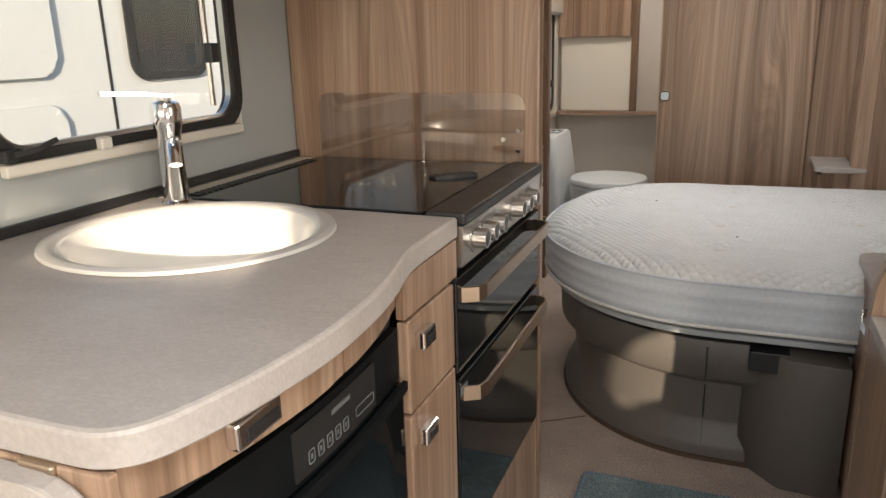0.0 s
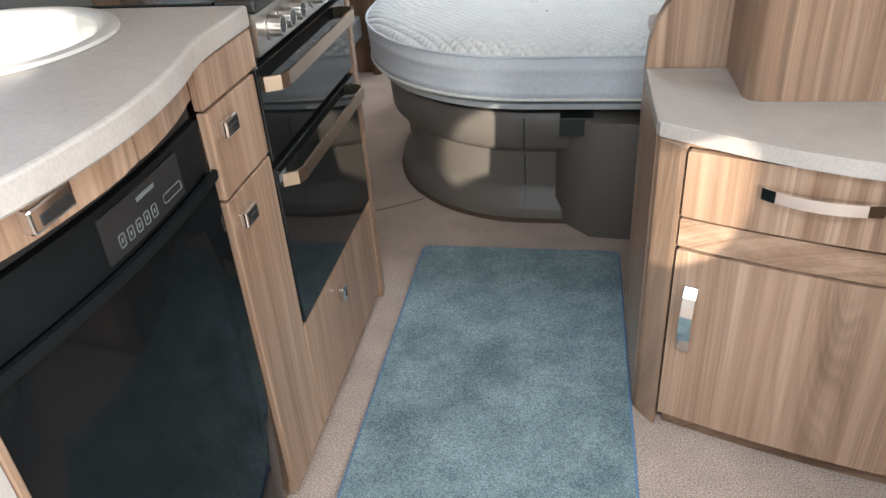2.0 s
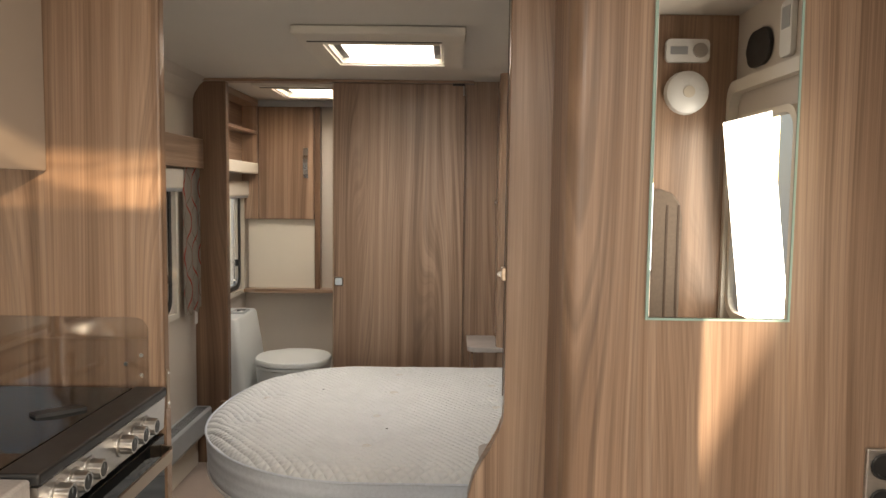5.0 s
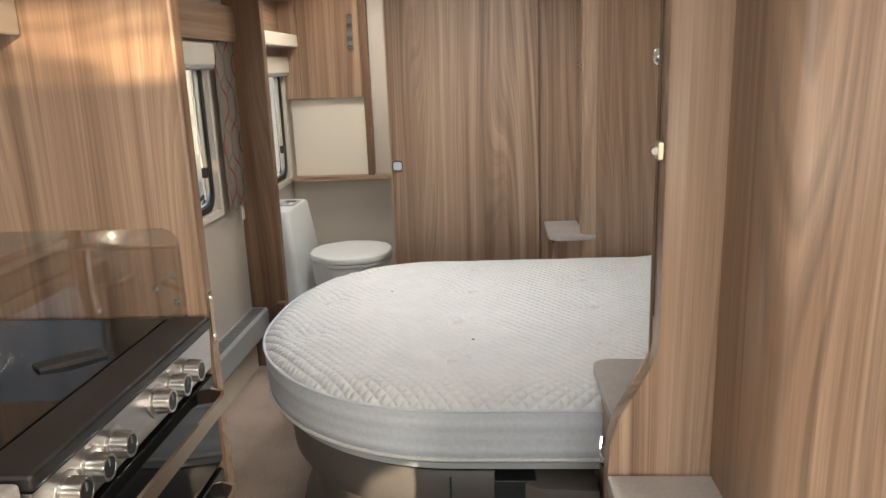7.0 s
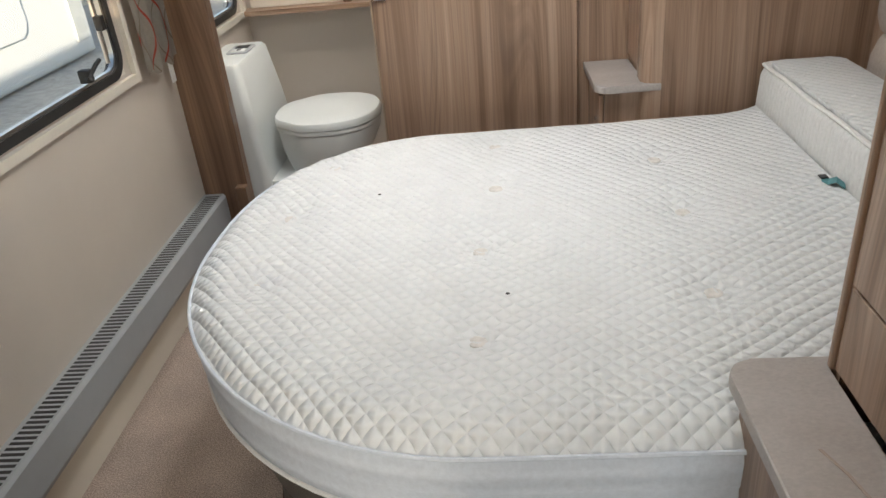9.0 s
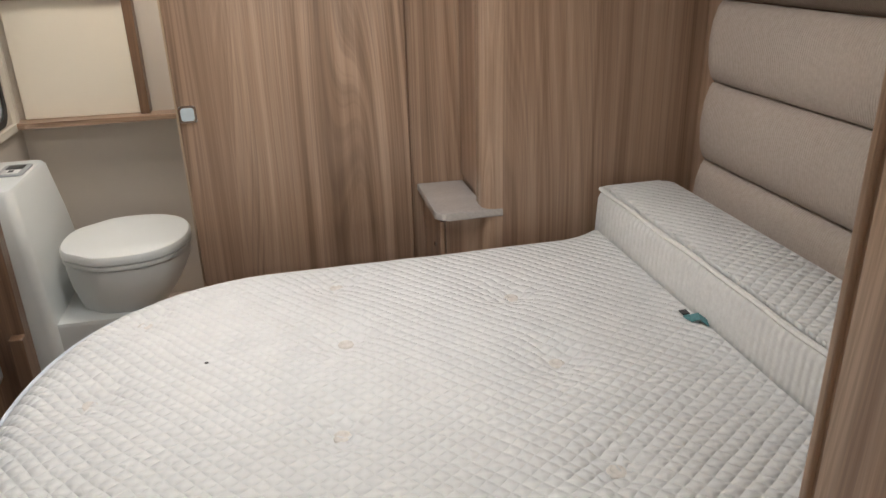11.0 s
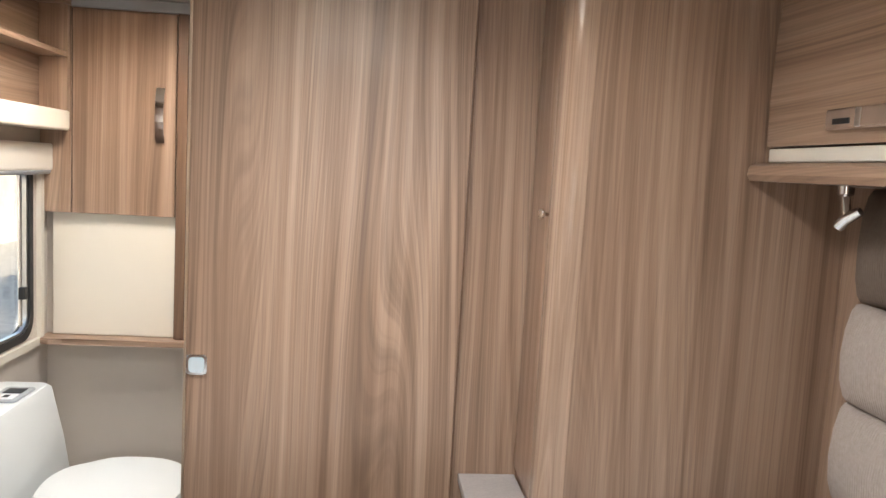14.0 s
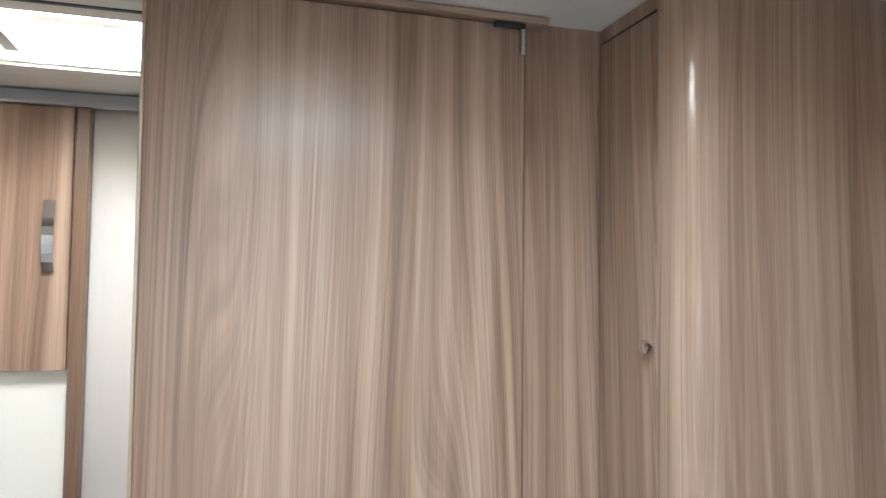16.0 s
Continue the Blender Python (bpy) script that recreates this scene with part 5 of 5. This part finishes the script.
part("right_stile", bm_box(-0.588, -0.553, BC - 0.004, YB - 0.001, 0.79, ZC - 0.03, 0.003), wood_shaded, bc)
part("top_rail", bm_box(XL + 0.001, -0.30, BC - 0.012, BC + 0.013, 1.905, ZC - 0.004, 0.004), heater_m, bc)
bow_handle(cdr, (-0.640, BC, 1.475), (-0.640, BC, 1.655), (0, -1, 0), 0, 0, 0.028, True)
tagged(part("wall_panel_cream", bm_box(XL + 0.03, -0.5885, YB - 0.03, YB - 0.001, 0.79, 1.219, 0.003), cream_m), "cream panel below the cupboard", kind="structure")
bs = thing("bathroom_shelf", (-0.75, 4.6, 0.78), "narrow ash-effect shelf with rounded end along the bathroom wall", "shelf")
part("board", bm_prism([(XL + 0.001, YB - 0.001), (XL + 0.001, 4.57), (-0.99, 4.555), (-0.95, 4.57), (-0.40, 4.57), (-0.40, YB - 0.001)], 0.768, 0.789, "z", 0.005), wood_x, bs)
us = thing("bathroom_corner_shelves", (-1.0, 4.2, 1.5), "open ash-effect shelves on the bathroom wall above the window", "shelf unit")
part("back", bm_box(XL + 0.001, XL + 0.008, 3.80, 4.60, 1.50, ZC - 0.04), wood_y, us)
part("end_panel", bm_box(XL + 0.009, -0.93, 3.802, 3.82, 1.50, ZC - 0.04, 0.002), wood_z, us)
part("end_panel", bm_box(XL + 0.009, -0.935, 4.575, 4.60, 1.50, ZC - 0.04, 0.002), wood_z, us)
part("shelf", bm_box(XL + 0.009, -0.935, 3.822, 4.573, 1.735, 1.752, 0.002), wood_y, us)
part("lower_lip", bm_box(XL + 0.009, -0.925, 3.822, 4.573, 1.495, 1.56, 0.006), cream_m, us)
part("top", bm_box(XL + 0.009, -0.93, 3.80, 4.60, ZC - 0.04, ZC - 0.004), wood_y, us)
tl = thing("toilet", (-0.65, 4.1, 0), "light grey plastic caravan toilet with closed lid and cistern column", "toilet")
TCX, TCY = -0.615, 4.11


def seat_ring(s, z, sx=0.205, sy=0.205, m=56, dx=0.0):
    out = []
    for k in range(m):
        a = 2 * math.pi * k / m
        waist = 1 - 0.10 * math.exp(-(((math.cos(a) + 0.62) / 0.20) ** 2))
        rx, ry = math.copysign(abs(math.cos(a)) ** 0.85, math.cos(a)), math.copysign(abs(math.sin(a)) ** 0.9, math.sin(a))
        out.append((TCX + dx + sx * s * rx, TCY + sy * s * ry * waist, z))
    return out


part("bowl", bm_loft([seat_ring(s, z, dx=dx) for s, z, dx in ((0.70, 0.259, -0.03), (0.80, 0.30, -0.02), (0.90, 0.35, -0.01), (0.97, 0.40, 0), (0.97, 0.43, 0))]), toilet_m, tl, smooth=True)
part("seat", bm_loft([seat_ring(s, z) for s, z in ((0.97, 0.431), (1.0, 0.435), (1.0, 0.447), (0.98, 0.45))]), toilet_m, tl, smooth=True)
part("lid", bm_loft([seat_ring(s, z) for s, z in ((0.97, 0.451), (1.01, 0.454), (1.01, 0.470), (0.98, 0.480), (0.90, 0.484), (0.5, 0.482), (0.1, 0.481))]), toilet_m, tl, smooth=True)
part("base", bm_prism(rounded(-0.955, -0.56, 3.93, 4.40, 0.05), 0, 0.258, "z", 0.015, 3), toilet_m, tl, smooth=True)
part("cistern_column", bm_loft([[(x, y, z) for x, y in rounded(XL + 0.003, xr, y0, y1, 0.03)] for xr, y0, y1, z in ((-0.835, 3.90, 4.42, 0.0), (-0.838, 3.90, 4.42, 0.30), (-0.855, 3.915, 4.38, 0.52), (-0.872, 3.93, 4.33, 0.700), (-0.880, 3.94, 4.315, 0.712))]), toilet_m, tl, smooth=True)
cpn = part("control_panel", bm_prism(rounded(-0.975, -0.892, 4.11, 4.25, 0.012), 0.7122, 0.717, "z", 0.0015), heater_m, tl, "grey flush control panel")
part("button", bm_box(-0.960, -0.908, 4.13, 4.175, 0.717, 0.7195, 0.001), white_m, cpn)
part("button", bm_box(-0.960, -0.908, 4.185, 4.23, 0.717, 0.7195, 0.001), dark_m, cpn)
part("dial", bm_box(-0.942, -0.926, 4.142, 4.163, 0.7195, 0.7205), rubber_m, cpn)
wb = thing("wooden_block", (-0.88, 3.75, 0), "small ash-effect block at the foot of the partition post", "block")
part("block", bm_box(-0.905, -0.865, PY - 0.06, PY - 0.021, 0.0, 0.33, 0.004), wood_shaded, wb)

# ---- entrance side, seen in the mirror ----
ep = thing("entrance_panel", (0.95, 0.45, 0), "ash-effect wooden panel beside the entrance door", "panel")
part("panel", bm_prism([(XR - 0.001, 0), (0.80, 0), (0.80, 0.62), (0.84, 0.72), (0.86, 1.05), (0.80, 1.25), (0.76, 1.40), (0.76, ZC - 0.002), (XR - 0.001, ZC - 0.002)], 0.415, 0.45, "y"), wood_z, ep)
al = thing("smoke_alarm", (0.955, 0.45, 1.71), "round white smoke alarm on the wooden panel", "alarm")
part("body", bm_loft([[(0.955 + q * math.cos(a), y, 1.71 + q * math.sin(a)) for a in (2 * math.pi * k / 24 for k in range(24))] for y, q in ((0.4505, 0.066), (0.475, 0.063), (0.485, 0.05), (0.486, 0.02))]), white_m, al, smooth=True)
part("test_button", bm_prism([(0.955 + 0.018 * math.cos(a), 1.71 + 0.018 * math.sin(a)) for a in (2 * math.pi * k / 16 for k in range(16))], 0.486, 0.490, "y", 0.001), cream_m, al)
th = thing("heating_control", (0.955, 0.45, 1.83), "white heating control with display and dial on the wooden panel", "thermostat")
part("body", bm_prism(rounded(0.888, 1.018, 1.80, 1.868, 0.012), 0.4505, 0.47, "y", 0.003), white_m, th)
part("dial", bm_prism([(0.988 + 0.022 * math.cos(a), 1.834 + 0.022 * math.sin(a)) for a in (2 * math.pi * k / 16 for k in range(16))], 0.47, 0.478, "y", 0.001), steel_m, th)
part("display", bm_box(0.90, 0.952, 0.4695, 0.471, 1.822, 1.846), heater_m, th)
pad = thing("seat_back_pad", (0.9, 0.45, 1.1), "dark brown striped pad with a rounded top on the wooden panel", "pad")
part("pad_body", bm_prism([(0.80, 0.96), (0.955, 0.96), (0.955, 1.33), (0.948, 1.375), (0.925, 1.405), (0.89, 1.418), (0.80, 1.42)], 0.4505, 0.468, "y", 0.006), cord_dark_m, pad)
for x in (0.86, 0.905, 0.94):
    part("stripe", bm_box(x, x + 0.006, 0.468, 0.4695, 0.98, 1.37), seam_m, pad)
ed = thing("entrance_door", (XR, 0.75, 0), "cream caravan entrance door with a tall bright window, closed", "door")
part("door_frame", bm_frame(rounded(0.452, 1.05, 0.06, 1.74, 0.05), rounded(0.473, 1.015, 0.09, 1.705, 0.045), XR - 0.03, XR - 0.0005, "x"), frame_m, ed)
part("window_frame", bm_frame(rounded(0.475, 0.895, 1.035, 1.635, 0.06), rounded(0.495, 0.875, 1.055, 1.615, 0.05), XR - 0.018, XR - 0.001, "x"), cream_m, ed)
spk = thing("loudspeaker", (XR, 0.62, 1.8), "dark oval loudspeaker above the entrance door", "loudspeaker")
part("grille", bm_prism(rounded(0.54, 0.70, 1.765, 1.865, 0.045), XR - 0.012, XR - 0.0005, "x", 0.004), dark_m, spk)
swp = thing("switch_panel", (XR, 0.8, 1.8), "white switch panel above the entrance door", "switch")
part("plate", bm_prism(rounded(0.765, 0.83, 1.76, 1.90, 0.01), XR - 0.014, XR - 0.0005, "x", 0.003), white_m, swp)
part("display", bm_box(XR - 0.0155, XR - 0.0135, 0.775, 0.82, 1.83, 1.885), heater_m, swp)
hd = part("door_handle", bm_box(XR - 0.04, XR - 0.001, 0.94, 0.97, 1.0, 1.10, 0.006), chrome_m, ed)

# unseen window; the filler rounds the sun patch on the dresser
w4 = thing("window_4", (XR, -0.475, 0.86), "unseen lounge side window, its corners rounded to shape the sun patch", "window", kind="structure")
hole_ = rounded(-0.755, -0.195, 0.865, 1.125, 0.11)
part("corner_filler", bm_frame([(-0.192 if y > -0.475 else -0.758, 1.128 if z > 0.995 else 0.862) for y, z in hole_], hole_, XR + 0.002, XR + 0.028, "x"), frame_m, w4)

# ---- outside: seen through the windows, and one unseen sun blocker ----
van = thing("white_motorhome", (-6.1, 4.4, -0.62), "white panelled motorhome parked beside the caravan", "motorhome")
bvx = -5.2
part("body", bm_prism([(-2.81, -0.6), (11.0, -0.6), (11.0, 2.4), (10.7, 2.7), (-2.42, 2.7), (-2.81, 2.4)], bvx - 2.1, bvx, "x", 0.08, 3), body_m, van)
for ya, yb in ((3.7, 4.67), (2.48, 3.44), (1.25, 2.22), (6.99, 8.15), (8.48, 9.57)):
    part("side_panel", bm_prism(rounded(ya, yb, 1.02, 2.3, 0.14), bvx + 0.0, bvx + 0.05, "x", 0.03, 3), body_m, van)
    part("side_panel", bm_prism(rounded(ya, yb, -0.1, 0.80, 0.14), bvx + 0.0, bvx + 0.05, "x", 0.03, 3), body_m, van)
sw = part("side_window", bm_prism(rounded(5.52, 6.48, 0.98, 2.1, 0.16), bvx + 0.0, bvx + 0.03, "x", 0.008, 2), tint_m, van, "dark tinted side window")
part("window_rubber", bm_frame(rounded(5.46, 6.54, 0.93, 2.15, 0.2), rounded(5.55, 6.45, 1.0, 2.08, 0.15), bvx + 0.028, bvx + 0.045, "x"), rubber_m, sw)
part("door_gap", bm_box(bvx, bvx + 0.006, 5.22, 5.25, -0.2, 2.4), rubber_m, van)
part("rear_pillar", bm_box(bvx + 0.001, bvx + 0.03, 10.55, 10.85, -0.4, 2.45, 0.01), slat_grey_m, van)
for y in (0.03, 8.28):
    wh = part("wheel", bm_rod([(bvx - 0.25, y, -0.28), (bvx + 0.03, y, -0.28)], 0.34, 24), rubber_m, van)
    part("rim", bm_rod([(bvx + 0.0305, y, -0.28), (bvx + 0.045, y, -0.28)], 0.2, 20), steel_m, wh)
sw_ = thing("boundary_wall", (-7.5, 12, -0.62), "pale mottled rendered boundary wall behind the parked vehicles", "wall")
part("wall_body", bm_box(-7.8, -7.5, 6.0, 26.0, -0.62, 2.6), mat("pale_render", (0.56, 0.53, 0.46), 0.9, var=0.3, scale=3, bump=0.4, bump_scale=30), sw_)
part("coping", bm_box(-7.85, -7.45, 6.0, 26.0, 2.6, 2.72, 0.03), worktop_m, sw_)
# added out of sight; its sloping front trims the sun through the door window
nb = thing("sun_blocking_campervan", (4.0, 0.5, -0.62), "unseen white campervan, its sloping front added to cut off the sun", "campervan")
part("body", bm_prism([(-3.56, -0.25), (-3.56, 2.185), (-2.95, 2.63), (-2.7, 2.72), (3.6, 2.72), (3.8, 2.5), (3.8, -0.25)], 3.0, 5.0, "x", 0.03, 2), body_m, nb)
for y in (-2.5, 2.6):
    wh = part("wheel", bm_rod([(2.98, y, -0.28), (3.26, y, -0.28)], 0.34, 24), rubber_m, nb)
    part("rim", bm_rod([(2.965, y, -0.28), (2.979, y, -0.28)], 0.2, 20), steel_m, wh)
part("side_window", bm_prism(rounded(-1.2, 0.2, 1.2, 1.9, 0.12), 2.975, 3.0, "x", 0.008, 2), tint_m, nb, "dark tinted side window")
